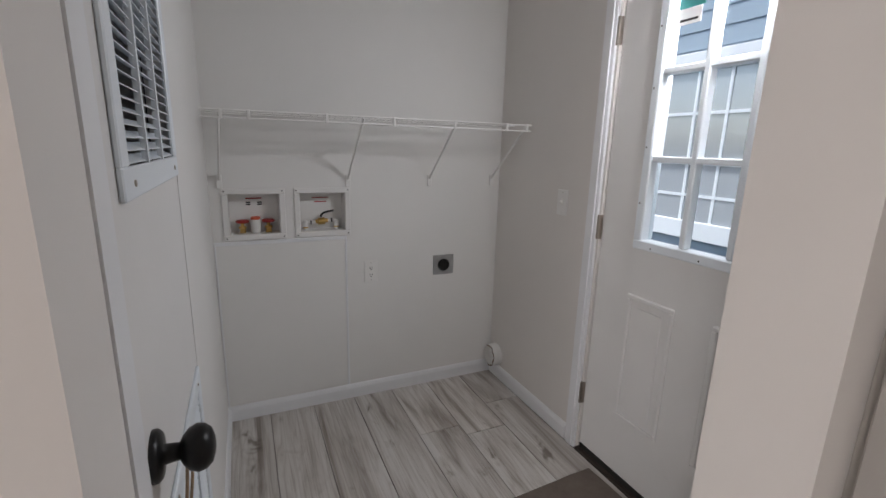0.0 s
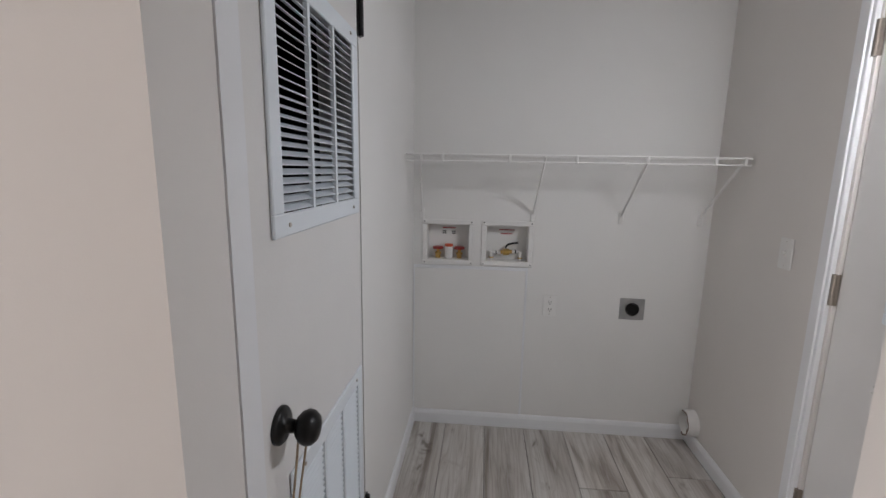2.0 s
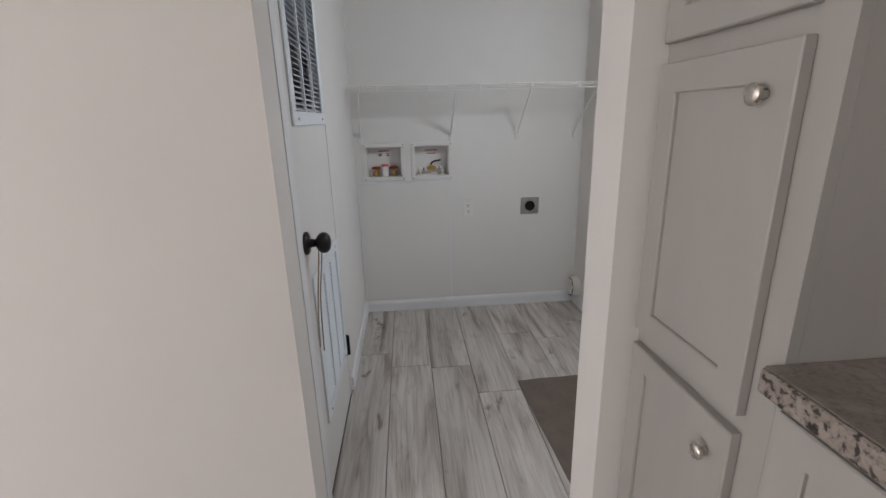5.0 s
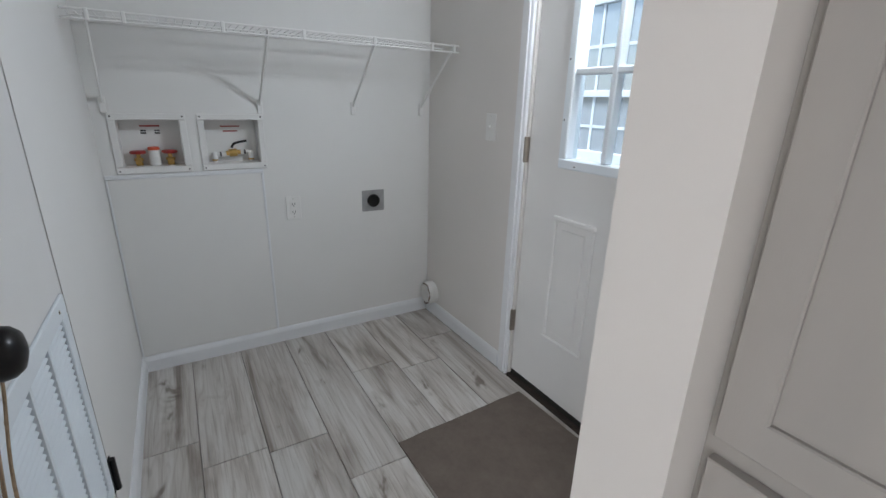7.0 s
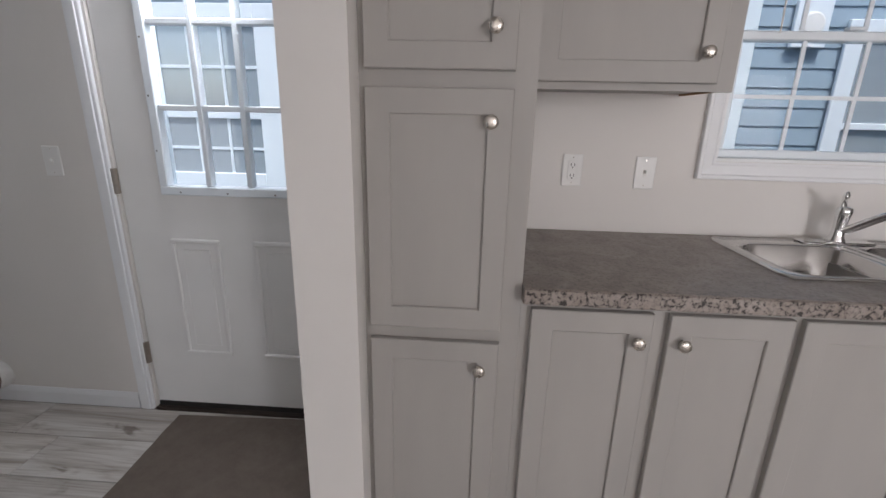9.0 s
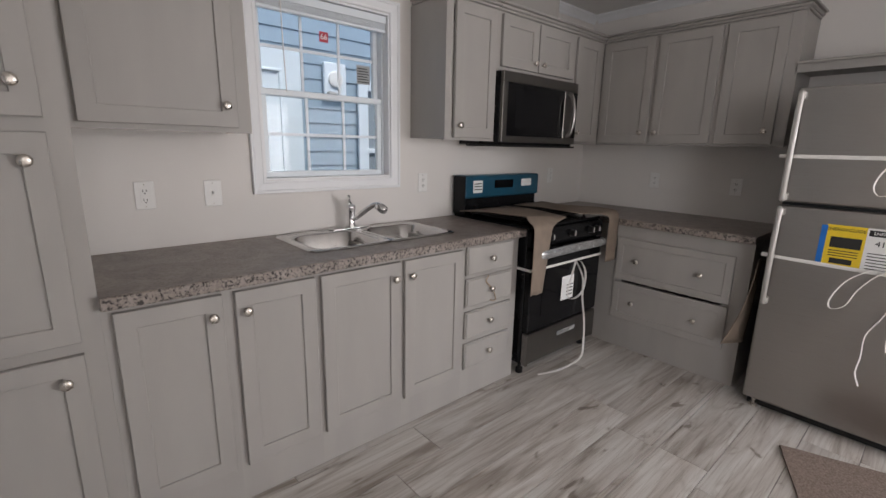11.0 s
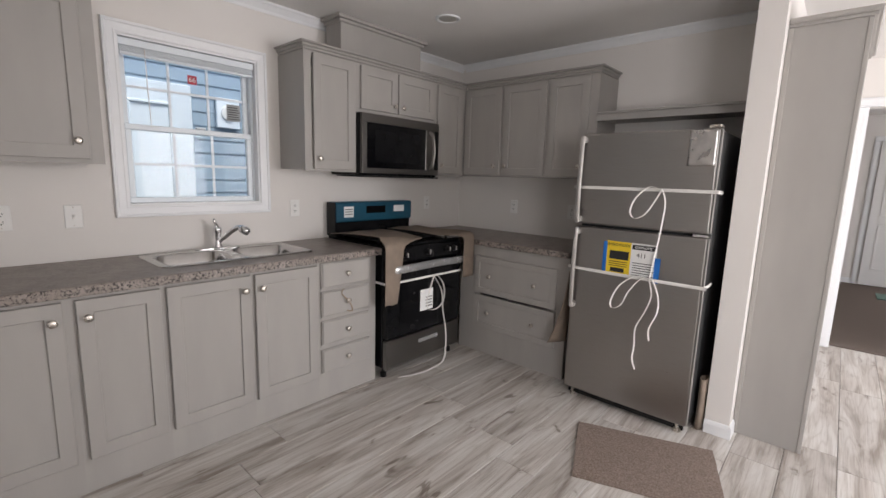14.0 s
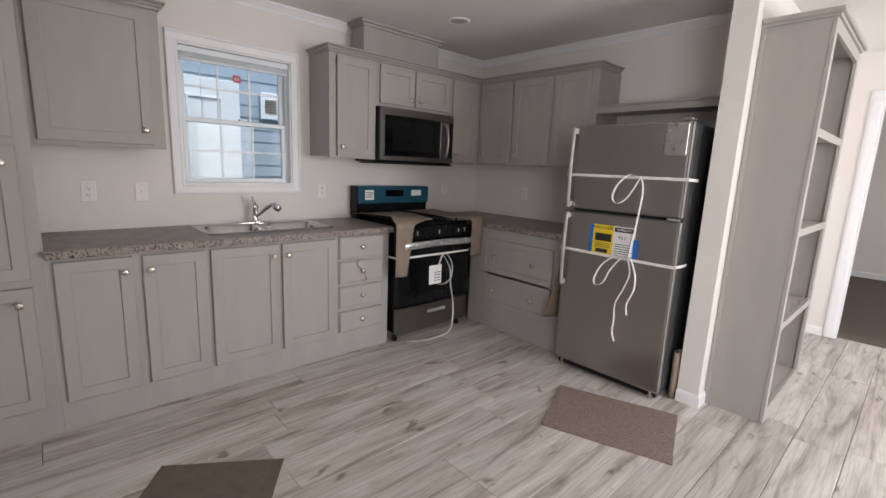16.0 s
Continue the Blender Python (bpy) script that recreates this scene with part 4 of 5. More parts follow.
part("back", boxes((kx1 - .008, kx1 - .001, ky0 + .016, ky1 - .016, 0, kt)), CAB, K)
for z in (.06, .57, 1.09, 1.61, kt - .02):
    part("shelf", boxes((kx0 + .02, kx1 - .009, ky0 + .0165, ky1 - .0165, z, z + .018)), CAB, K)
bm = bmesh.new()
box(bm, kx0, kx0 + .0195, ky1 - .045, ky1 + .004, 0, kt, .002)
box(bm, kx0, kx0 + .0195, ky0 - .004, ky0 + .045, 0, kt, .002)
for z0, z1 in ((0, .082), (.55, .592), (1.07, 1.112), (1.59, 1.632), (kt - .06, kt)):
    box(bm, kx0 + .0004, kx0 + .0195, ky0 + .045, ky1 - .045, z0, z1)
part("face_frame", bm, CAB, K)
part("edge_strip", boxes((kx1 - .022, kx1, ky1 + .0005, ky1 + .008, 0, kt), bev=.002), CAB, K)
bm = bmesh.new()
box(bm, kx0 - .012, kx1, ky0 - .012, ky1 + .014, kt + .001, kt + .016, .002)
box(bm, kx0 - .030, kx1, ky0 - .030, ky1 + .030, kt + .016, kt + .040, .006)
part("crown", bm, CAB, K)

# ---- appliances ----
R = thing("refrigerator", (-.80, -2.98, 0), "stainless steel top-freezer refrigerator tied with white straps", "refrigerator")
rx0, rx1 = -1.165, -.435
part("body", boxes((rx0 + .004, rx1 - .004, -3.36, -2.695, .05, 1.655), bev=.006), DARKGREY, R, "dark grey textured cabinet")
for nm, z0, z1 in (("freezer_door", 1.125, 1.662), ("lower_door", .055, 1.108)):
    bm = bmesh.new()
    box(bm, rx0, rx1, -2.685, -2.620, z0, z1, .012, 3)
    d = part(nm, bm, STEEL, R, "brushed stainless steel door")
    part("gasket", boxes((rx0 + .02, rx1 - .02, -2.695, -2.6855, z0 + .01, z1 - .01)), RUBBER, d)
    part("edge_trim", boxes((rx0 - .004, rx0 - .0005, -2.640, -2.619, z0 + .006, z1 - .006)), HANDLE, d)
for z0, z1 in ((1.135, 1.640), (.60, 1.095)):
    bm = bmesh.new()
    sweep(bm, smooth_path([(rx1 - .022, -2.598, z0), (rx1 - .022, -2.588, z0 + .03), (rx1 - .022, -2.582, (z0 + z1) / 2), (rx1 - .022, -2.588, z1 - .03), (rx1 - .022, -2.598, z1)]), .009, .013, 12, ref=(0, 1, 0))
    box(bm, rx1 - .04, rx1 - .016, -2.622, -2.59, z0, z0 + .035, .004)
    box(bm, rx1 - .04, rx1 - .016, -2.622, -2.59, z1 - .035, z1, .004)
    part("handle", bm, HANDLE, R, "pale metal bar handle")
part("top_hinge", boxes((rx0 + .005, rx0 + .06, -2.70, -2.625, 1.663, 1.68), bev=.004), NICKEL, R)
part("middle_hinge", boxes((rx0 + .0, rx0 + .075, -2.66, -2.612, 1.1095, 1.1235), bev=.002), CHROME, R)
part("kick_grille", boxes((rx0 + .02, rx1 - .02, -2.68, -2.66, .012, .05)), BLACKMATT, R)
for x in (rx0 + .05, rx1 - .05):
    for y in (-2.66, -3.3):
        part("foot", lathe(bmesh.new(), (x, y, 0), (0, 0, 1), [(0, .02), (.02, .02), (.022, .01), (.055, .01)], 12), NICKEL, R)
straps = part("strap", sweep(bmesh.new(), smooth_path([(rx1 + .004, -2.66, 1.345), (rx1 - .0, -2.612, 1.345), (-.8, -2.612, 1.345), (rx0 + .01, -2.612, 1.345), (rx0 - .006, -2.62, 1.345), (rx0 - .006, -2.8, 1.34)], 4), .009, .0012, 6), STRAP, R, "white packing strap")
part("strap", sweep(bmesh.new(), smooth_path([(rx1 + .004, -2.66, .848), (rx1 - .0, -2.612, .85), (-.8, -2.612, .845), (rx0 + .01, -2.612, .845), (rx0 - .006, -2.62, .845), (rx0 - .006, -2.8, .84)], 4), .009, .0012, 6), STRAP, R, "white packing strap")


def tail(pts, label="loose curled strap end"):
    part("strap_end", sweep(bmesh.new(), smooth_path(pts, 7), .0075, .0013, 6, ref=(0.3, 1, 0.2)), STRAP, R, label)


tail([(-.915, -2.606, 1.345), (-.86, -2.59, 1.36), (-.80, -2.575, 1.30), (-.775, -2.57, 1.225), (-.80, -2.575, 1.185), (-.85, -2.585, 1.21), (-.895, -2.598, 1.29), (-.92, -2.606, 1.35)])
tail([(-.92, -2.606, 1.35), (-.945, -2.60, 1.27), (-.935, -2.596, 1.10), (-.92, -2.598, .98), (-.905, -2.604, .86)])
tail([(-.915, -2.606, .85), (-.84, -2.59, .86), (-.76, -2.57, .80), (-.715, -2.565, .70), (-.725, -2.57, .655), (-.77, -2.58, .68), (-.80, -2.59, .76), (-.86, -2.60, .845), (-.92, -2.604, .85)])
tail([(-.90, -2.606, .85), (-.925, -2.598, .76), (-.90, -2.59, .66), (-.86, -2.59, .56), (-.86, -2.597, .45), (-.855, -2.60, .37), (-.875, -2.60, .31)])
tail([(-.92, -2.606, .85), (-.96, -2.598, .76), (-.965, -2.592, .67), (-.93, -2.595, .57), (-.935, -2.602, .50)])
EL = thing("energy_label", (-.78, -2.618, .85), "yellow and white energy label held with blue tape", "label")
part("yellow_half", boxes((-.785, -.645, -2.6195, -2.6165, .842, 1.04)), YELLOW, EL)
part("white_half", boxes((-.925, -.7855, -2.6195, -2.6165, .842, 1.04)), PAPER, EL)
part("tape", boxes((-.648, -.625, -2.6165, -2.615, .855, 1.035)), TAPE, EL, "blue masking tape")
part("tape", boxes((-.948, -.918, -2.6165, -2.615, .83, .97)), TAPE, EL, "blue masking tape")
LETM = Matrix(((-1, 0, 0, 0), (0, 0, 1, 0), (0, 1, 0, 0), (0, 0, 0, 1)))
lettering("title", "ENERGYGUIDE", .0205, Matrix.Translation((-.714, -2.6158, 1.02)) @ LETM, INK, EL)
part("dark_band", boxes((-.775, -.665, -2.6164, -2.6156, .935, .985)), INK, EL)
part("dark_band", boxes((-.755, -.675, -2.6164, -2.6156, .86, .885)), INK, EL)
part("dark_band", boxes((-.918, -.792, -2.6164, -2.6156, 1.005, 1.032)), INK, EL)
lettering("title", "ENERGUIDE", .018, Matrix.Translation((-.855, -2.6152, 1.018)) @ LETM, PAPER, EL)
lettering("number", "411", .036, Matrix.Translation((-.845, -2.6158, .972)) @ LETM, INK, EL)
for k in range(6):
    part("print", boxes((-.915 + .01 * (k % 2), -.80, -2.6164, -2.6156, .856 + .014 * k, .860 + .014 * k)), INK, EL)
for k in range(3):
    part("print", boxes((-.77, -.665, -2.6164, -2.6156, .895 + .012 * k, .899 + .012 * k)), INK, EL)
sheet("crumpled_film", CLEARFILM, R, lambda u, v: Vector((-1.15 + .125 * u, -2.6165 + .003 * noise.noise(Vector((u * 5, v * 6, 2))), 1.475 + .18 * v)), 14, 18, .0006, "crumpled clear film on the freezer door")
PR = thing("paper_roll", (-1.195, -2.80, 0), "rolled brown floor paper standing beside the refrigerator", "paper roll")
sheet("roll", CARD, PR, lambda u, v: Vector((-1.196 + (.018 + .004 * u) * math.cos(11 * u), -2.80 + (.04 + .008 * u) * math.sin(11 * u), .001 + .30 * v)), 40, 3, .002)

G = thing("gas_range", (.85, -2.28, 0), "black and stainless gas range wrapped for delivery", "stove")
gy0, gy1, gx = -2.652, -1.898, .545
part("body", boxes((gx, 1.15, gy0, gy1, .075, .905), bev=.005), BLACK, G)
part("cooktop", boxes((gx - .015, 1.15, gy0 - .002, gy1 + .002, .9055, .925), bev=.006), BLACK, G)
for cy in (-2.46, -2.09):
    bm = bmesh.new()
    for k in range(5):
        sweep(bm, [(.62, cy - .15 + .075 * k, .946), (1.04, cy - .15 + .075 * k, .946)], .007, .006)
    for x in (.62, .83, 1.04):
        sweep(bm, [(x, cy - .16, .945), (x, cy + .16, .945)], .007, .006)
    for x in (.63, 1.03):
        for y in (cy - .15, cy + .15):
            box(bm, x - .006, x + .006, y - .006, y + .006, .925, .946)
    gr = part("burner_grate", bm, BLACKMATT, G)
    for x in (.72, .94):
        part("burner", lathe(bmesh.new(), (x, cy, .925), (0, 0, 1), [(0, .045), (.008, .045), (.008, .03), (.014, .03), (.015, .01)], 18), BLACKMATT, gr)
bm = bmesh.new()
box(bm, gx - .04, gx - .001, gy0, gy1, .80, .905, .008)
part("control_panel", bm, BLACK, G)
for y in (-1.99, -2.06, -2.28, -2.49, -2.56):
    part("knob", lathe(bmesh.new(), (gx - .04, y, .855), (-1, 0, 0), [(0, .022), (.012, .021), (.03, .017), (.032, .01)], 18), BLACKMATT, G)
    part("knob_mark", boxes((gx - .074, gx - .071, y - .002, y + .002, .84, .872)), STRAP, G)
bm = bmesh.new()
box(bm, gx - .042, gx - .001, gy0 + .004, gy1 - .004, .285, .79, .006)
od = part("oven_door", bm, BLACK, G)
part("oven_window", boxes((gx - .0445, gx - .0425, gy0 + .12, gy1 - .12, .37, .66)), DARKGLASS, od)
hd = part("handle", sweep(bmesh.new(), smooth_path([(gx - .05, gy1 - .03, .765), (gx - .085, gy1 - .06, .767), (gx - .095, (gy0 + gy1) / 2, .775), (gx - .085, gy0 + .06, .767), (gx - .05, gy0 + .03, .765)], 8), .027, .012, 12), FILM, od, "oven handle wrapped in silvery film", smooth=True)
bm = bmesh.new()
box(bm, gx - .045, gx - .001, gy0 + .004, gy1 - .004, .08, .275, .006)
dr = part("storage_drawer", bm, STEELD, G, "stainless storage drawer front")
part("drawer_pull", boxes((gx - .049, gx - .0455, -2.40, -2.20, .195, .225), bev=.003), FILM, dr)
part("corner_guard", boxes((gx - .049, gx - .02, gy1 - .02, gy1 + .004, .075, .26), bev=.002), STEELD, G)
for x in (gx + .03, 1.1):
    for y in (gy0 + .04, gy1 - .04):
        part("foot", lathe(bmesh.new(), (x, y, 0), (0, 0, 1), [(0, .022), (.03, .022), (.032, .012), (.078, .012)], 12), BLACKMATT, G)
bm = bmesh.new()
box(bm, 1.085, 1.165, gy0, gy1, .906, 1.03, .004)
part("back_riser", bm, BLACK, G)
bm = bmesh.new()
box(bm, 1.06, 1.168, gy0 - .004, gy1 + .004, 1.031, 1.178, .010)
bg = part("backguard", bm, BLUEFILM, G, "back control panel under blue protective film")
part("display", boxes((1.0575, 1.0598, -2.36, -2.17, 1.09, 1.145)), DARKGLASS, bg)
part("sticker", boxes((1.057, 1.0598, -2.05, -1.965, 1.065, 1.145)), PAPER, bg)
part("sticker", boxes((1.057, 1.0598, -2.56, -2.45, 1.095, 1.145)), PAPER, bg)
for k in range(3):
    part("print", boxes((1.0555, 1.0569, -2.04, -1.975, 1.085 + .018 * k, 1.091 + .018 * k)), INK, bg)
part("side_cap", boxes((1.055, 1.166, gy1 + .0042, gy1 + .012, .93, 1.176), bev=.003), BLACK, G)
part("strap", sweep(bmesh.new(), [(gx + .2, gy1 + .006, .672), (gx - .044, gy1 + .004, .672), (gx - .047, gy1 - .03, .672), (gx - .047, gy0 + .03, .672), (gx - .044, gy0 - .004, .672), (gx + .2, gy0 - .006, .672)], .008, .0014), STRAP, G, "white packing strap")
part("strap_end", sweep(bmesh.new(), smooth_path([(gx - .05, -2.32, .673), (gx - .065, -2.38, .66), (gx - .075, -2.43, .58), (gx - .07, -2.43, .47), (gx - .06, -2.37, .42), (gx - .055, -2.29, .43), (gx - .055, -2.27, .50), (gx - .055, -2.31, .60), (gx - .05, -2.345, .67)], 7), .007, .0013, 6, ref=(1, 0.2, 0.1)), STRAP, G)
part("strap_end", sweep(bmesh.new(), smooth_path([(gx - .05, -2.345, .67), (gx - .07, -2.41, .55), (gx - .07, -2.43, .40), (gx - .085, -2.45, .25), (gx - .10, -2.44, .12), (gx - .13, -2.38, .03), (gx - .13, -2.25, .008), (gx - .12, -2.12, .008), (gx - .09, -1.97, .02)], 7), .007, .0013, 6, ref=(1, 0.2, 0.3)), STRAP, G)
part("tag", boxes((gx - .053, gx - .051, -2.335, -2.205, .43, .585)), PAPER, G, "white paper tag")
for k in range(4):
    part("print", boxes((gx - .0545, gx - .0535, -2.325, -2.26, .455 + .022 * k, .462 + .022 * k)), SLOT, G)

FP = thing("felt_paper", (.8, -2.0, .95), "brown felt paper draped over the range top", "paper sheet")


def drape_left(u, v):
    s = u * 1.02
    k = min(max((u - .50) / .14, 0), 1)
    k = k * k * (3 - 2 * k)
    y_in = (-2.32 + .10 * u) * (1 - k) + (-2.005 + .06 * max(u - .8, 0)) * k
    y_in += .04 * max(u - .66, 0) / .34
    y = -1.848 + (y_in + 1.848) * v
    wob = .012 * noise.noise(Vector((u * 3, v * 2.5, 5)))
    if s < .56:
        return Vector((1.06 - s, y, .958 + .03 * math.sin(3 * u) * (1 - v) + wob))
    k = min((s - .56) / .09, 1.0)
    a = k * math.pi / 2
    if k < 1:
        return Vector((.50 - .045 * math.sin(a), y, .958 - .045 * (1 - math.cos(a)) + .5 * wob))
    return Vector((.455 + .3 * wob, y, .913 - (s - .65) + .6 * wob))


sheet("sheet", CARD, FP, drape_left, 34, 12, .003)
FP = thing("felt_paper", (.8, -2.6, .95), "brown felt paper bent over the corner of the range", "paper sheet")


def drape_right(u, v):
    s = u * .95
    k = min(max((u - .55) / .14, 0), 1)
    k = k * k * (3 - 2 * k)
    y_in = (-2.38 - .06 * u) * (1 - k) - 2.615 * k
    y = -2.738 + (y_in + 2.738) * v
    wob = .010 * noise.noise(Vector((u * 3, v * 2.5, 9)))
    if s < .58:
        return Vector((1.06 - s, y, .962 + wob))
    k = min((s - .58) / .07, 1.0)
    a = k * math.pi / 2
    if k < 1:
        return Vector((.48 - .035 * math.sin(a), y, .962 - .035 * (1 - math.cos(a)) + .5 * wob))
    return Vector((.445 + .3 * wob, y, .927 - (s - .65)))


sheet("sheet", CARD, FP, drape_right, 30, 10, .003)
FP = thing("felt_paper", (-.36, -2.72, .5), "brown felt paper hanging from the counter end by the refrigerator", "paper sheet")
sheet("sheet", CARD, FP, lambda u, v: Vector((-.385 + .075 * (1 - v) ** 2 * (.3 + u), -2.76 + .12 * u * (1 - .4 * v), .30 + .50 * v)), 8, 14, .003)

M = thing("microwave", (.98, -2.32, 1.37), "stainless over-range microwave with black door glass", "microwave")
mx = .815
part("body", boxes((mx + .03, EX0 - .004, -2.708, -1.94, 1.378, 1.797), bev=.003), BLACK, M)
bm = bmesh.new()
MF = Face('-x', mx + .028)
for r in ((-2.705, -1.942, 1.735, 1.796), (-2.705, -1.942, 1.392, 1.43), (-1.985, -1.942, 1.43, 1.735), (-2.705, -2.56, 1.43, 1.735)):
    MF.box(bm, *r, 0, .028, .003)
dm = part("door", bm, STEELD, M, "stainless door frame")
bm = bmesh.new()
MF.box(bm, -2.56, -1.985, 1.43, 1.735, 0.001, .022)
part("glass", bm, DARKGLASS, dm)
bm = bmesh.new()
MF.box(bm, -2.49, -2.06, 1.475, 1.69, .0221, .0235)
part("mesh_window", bm, BLACK, dm)
bm = bmesh.new()
MF.box(bm, -2.70, -2.655, 1.435, 1.73, .0285, .0295)
part("key_panel", bm, DARKGLASS, dm)
part("handle", sweep(bmesh.new(), smooth_path([(mx, -2.60, 1.445), (mx - .03, -2.603, 1.47), (mx - .045, -2.605, 1.58), (mx - .03, -2.603, 1.69), (mx, -2.60, 1.72)]), .014, .010, 12, ref=(1, 0, 0)), STEEL, dm, "curved steel handle", smooth=True)
part("vent_grille", boxes((mx - .005, EX0 - .06, -2.70, -1.95, 1.366, 1.3775)), BLACKMATT, M)

# ---- wall plates ----
def plate(face, u, v, kind, label):
    o = thing("wall_outlet" if kind != "switch" else "light_switch", tuple(face.at(u, v, 0)), label, "outlet" if kind != "switch" else "switch")
    bm = bmesh.new()
    face.box(bm, u - .036, u + .036, v - .058, v + .058, 0.0005, .006, .003)
    part("plate", bm, PLASTIC, o)
    if kind == "outlet":
        bm = bmesh.new()
        face.box(bm, u - .017, u + .017, v - .034, v + .034, .0055, .008, .002)
        part("socket", bm, PLASTIC, o)
        for dv in (-.019, .019):
            for du in (-.006, .006):
                bm = bmesh.new()
                face.box(bm, u + du - .0014, u + du + .0014, v + dv - .004, v + dv + .006, .0075, .0084)
                part("slot", bm, SLOT, o)
            bm = bmesh.new()
            face.box(bm, u - .0025, u + .0025, v + dv - .012, v + dv - .007, .0075, .0084)
            part("slot", bm, SLOT, o)
    elif kind == "switch":
        bm = bmesh.new()
        face.box(bm, u - .006, u + .006, v - .013, v + .013, .0055, .0072, .001)
        part("toggle_slot", bm, STRAP, o)
        bm = bmesh.new()
        face.box(bm, u - .004, u + .004, v - .002, v + .009, .006, .018, .002)
        part("toggle", bm, PLASTIC, o)
    for dv in (-.045, .045):
        part("screw", lathe(bmesh.new(), face.at(u, v + dv, .0055), face.out(), [(0, .003), (.0012, .002)], 8), NICKEL, o)


plate(EAST, -.178, 1.135, "outlet", "white duplex wall outlet above the counter")
plate(EAST, -.437, 1.132, "switch", "white toggle light switch above the counter")
plate(EAST, -1.64, 1.138, "outlet", "white duplex wall outlet by the range")
plate(EAST, -2.96, 1.15, "outlet", "white duplex wall outlet in the corner")
plate(Face('+y', SY), .535, 1.14, "outlet", "white duplex wall outlet above the corner counter")
plate(Face('+y', SY), -.02, 1.13, "outlet", "white duplex wall outlet above the corner counter")
plate(NORTHF, .435, .703, "outlet", "white duplex wall outlet in the laundry")
plate(EAST, 1.827, 1.112, "switch", "white toggle light switch beside the exterior door")

# ---- laundry ----
DO = thing("dryer_outlet", (.849, LY, .704), "grey metal dryer outlet with black socket", "outlet")
bm = bmesh.new()
NORTHF.box(bm, .787, .911, .648, .760, .0005, .006, .003)
part("plate", bm, material("galvanised plate", (.42, .42, .42), .4, .6, vary=.1, scale=30), DO)
part("socket", lathe(bmesh.new(), NORTHF.at(.849, .704, .006), (0, -1, 0), [(0, .034), (.006, .034), (.007, .030), (.002, .028)], 24), BLACKMATT, DO)

DV = thing("dryer_vent", (1.185, 2.33, .13), "white round dryer vent with torn seal low on the wall", "vent")
part("collar", lathe(bmesh.new(), EAST.at(2.318, .135, 0), (-1, 0, 0), [(0, .066), (.035, .066), (.05, .061), (.052, .053), (.022, .049)], 28), PLASTIC, DV)
part("seal", sweep(bmesh.new(), smooth_path([EAST.at(2.318 + .055 * math.cos(k * .5), .135 + .06 * math.sin(k * .5), .052 + .004 * math.sin(3 * k)) for k in range(2, 11)]), .004, .003), CARD, DV)


def supply_box(u0, u1, label):
    o = thing("supply_box", ((u0 + u1) / 2, LY, .93), label, "valve box")
    v0, v1, f = .902, 1.14, .026
    bm = bmesh.new()
    for r in ((u0, u1, v0, v0 + f), (u0, u1, v1 - f, v1), (u0, u0 + f, v0 + f, v1 - f), (u1 - f, u1, v0 + f, v1 - f)):
        NORTHF.box(bm, *r, .0005, .008, .003)
    part("frame", bm, PLASTIC, o)
    bm = bmesh.new()
    g = f - .0015
    NORTHF.box(bm, u0 + g, u1 - g, v0 + g, v1 - g, -.080, -.076)
    for r in ((u0 + g, u1 - g, v0 + g, v0 + g + .002), (u0 + g, u1 - g, v1 - g - .002, v1 - g), (u0 + g, u0 + g + .002, v0 + g + .002, v1 - g - .002), (u1 - g - .002, u1 - g, v0 + g + .002, v1 - g - .002)):
        NORTHF.box(bm, *r, -.076, 0)
    part("back", bm, PLASTIC, o)
    for a in (u0 + .012, u1 - .012):
        for b in (v0 + .012, v1 - .012):
            part("screw", lathe(bmesh.new(), NORTHF.at(a, b, .007), (0, -1, 0), [(0, .004), (.002, .003)], 8), SLOT, o)
    return o




class Shifted(Face):
    def at(self, u, v, w):
        return Face.at(self, u + .006, v - .023, w - .079)


VB = Shifted('-y', LY)
o = supply_box(-.238, .030, "white recessed washer box with two red valves")
for u in (-.165, -.052):
    part("valve_body", lathe(bmesh.new(), VB.at(u, .952, .03), (0, 0, 1), [(0, .013), (.018, .013), (.02, .017), (.03, .017), (.032, .008), (.05, .008)], 14), BRASS, o, "brass valve")
    bm = lathe(bmesh.new(), VB.at(u, .998, .03), (0, 0, 1), [(0, .010), (.002, .026), (.008, .030), (.014, .026), (.016, .010)], 16)
    part("valve_wheel", bm, REDH, o, "red valve wheel")
    part("outlet_nut", lathe(bmesh.new(), VB.at(u, .968, .03), (0, -1, 0), [(0, .012), (.03, .012), (.03, .006), (.026, .005)], 8), BRASS, o)
part("drain_pipe", lathe(bmesh.new(), VB.at(-.108, .952, .03), (0, 0, 1), [(0, .021), (.062, .021), (.062, .019)], 18), PLASTIC, o)
part("drain_cap", lathe(bmesh.new(), VB.at(-.108, 1.0145, .03), (0, 0, 1), [(0, .0215), (.010, .0215), (.012, .018)], 18), ORANGE, o, "orange red cap")
for a, b, v in ((-.145, -.075, 1.107), (-.145, -.125, 1.088), (-.095, -.075, 1.088), (-.145, -.125, 1.078), (-.095, -.075, 1.078)):
    bm = bmesh.new()
    VB.box(bm, a, b, v, v + .006, .004, .005)
    part("print", bm, INKRED if v > 1.1 else INK, o)
o = supply_box(.069, .334, "white recessed ice maker valve box with brass valve")
part("pipe", sweep(bmesh.new(), [VB.at(.125, .985, .03), VB.at(.26, .997, .03)], .008, .008, 10), PLASTIC, o)
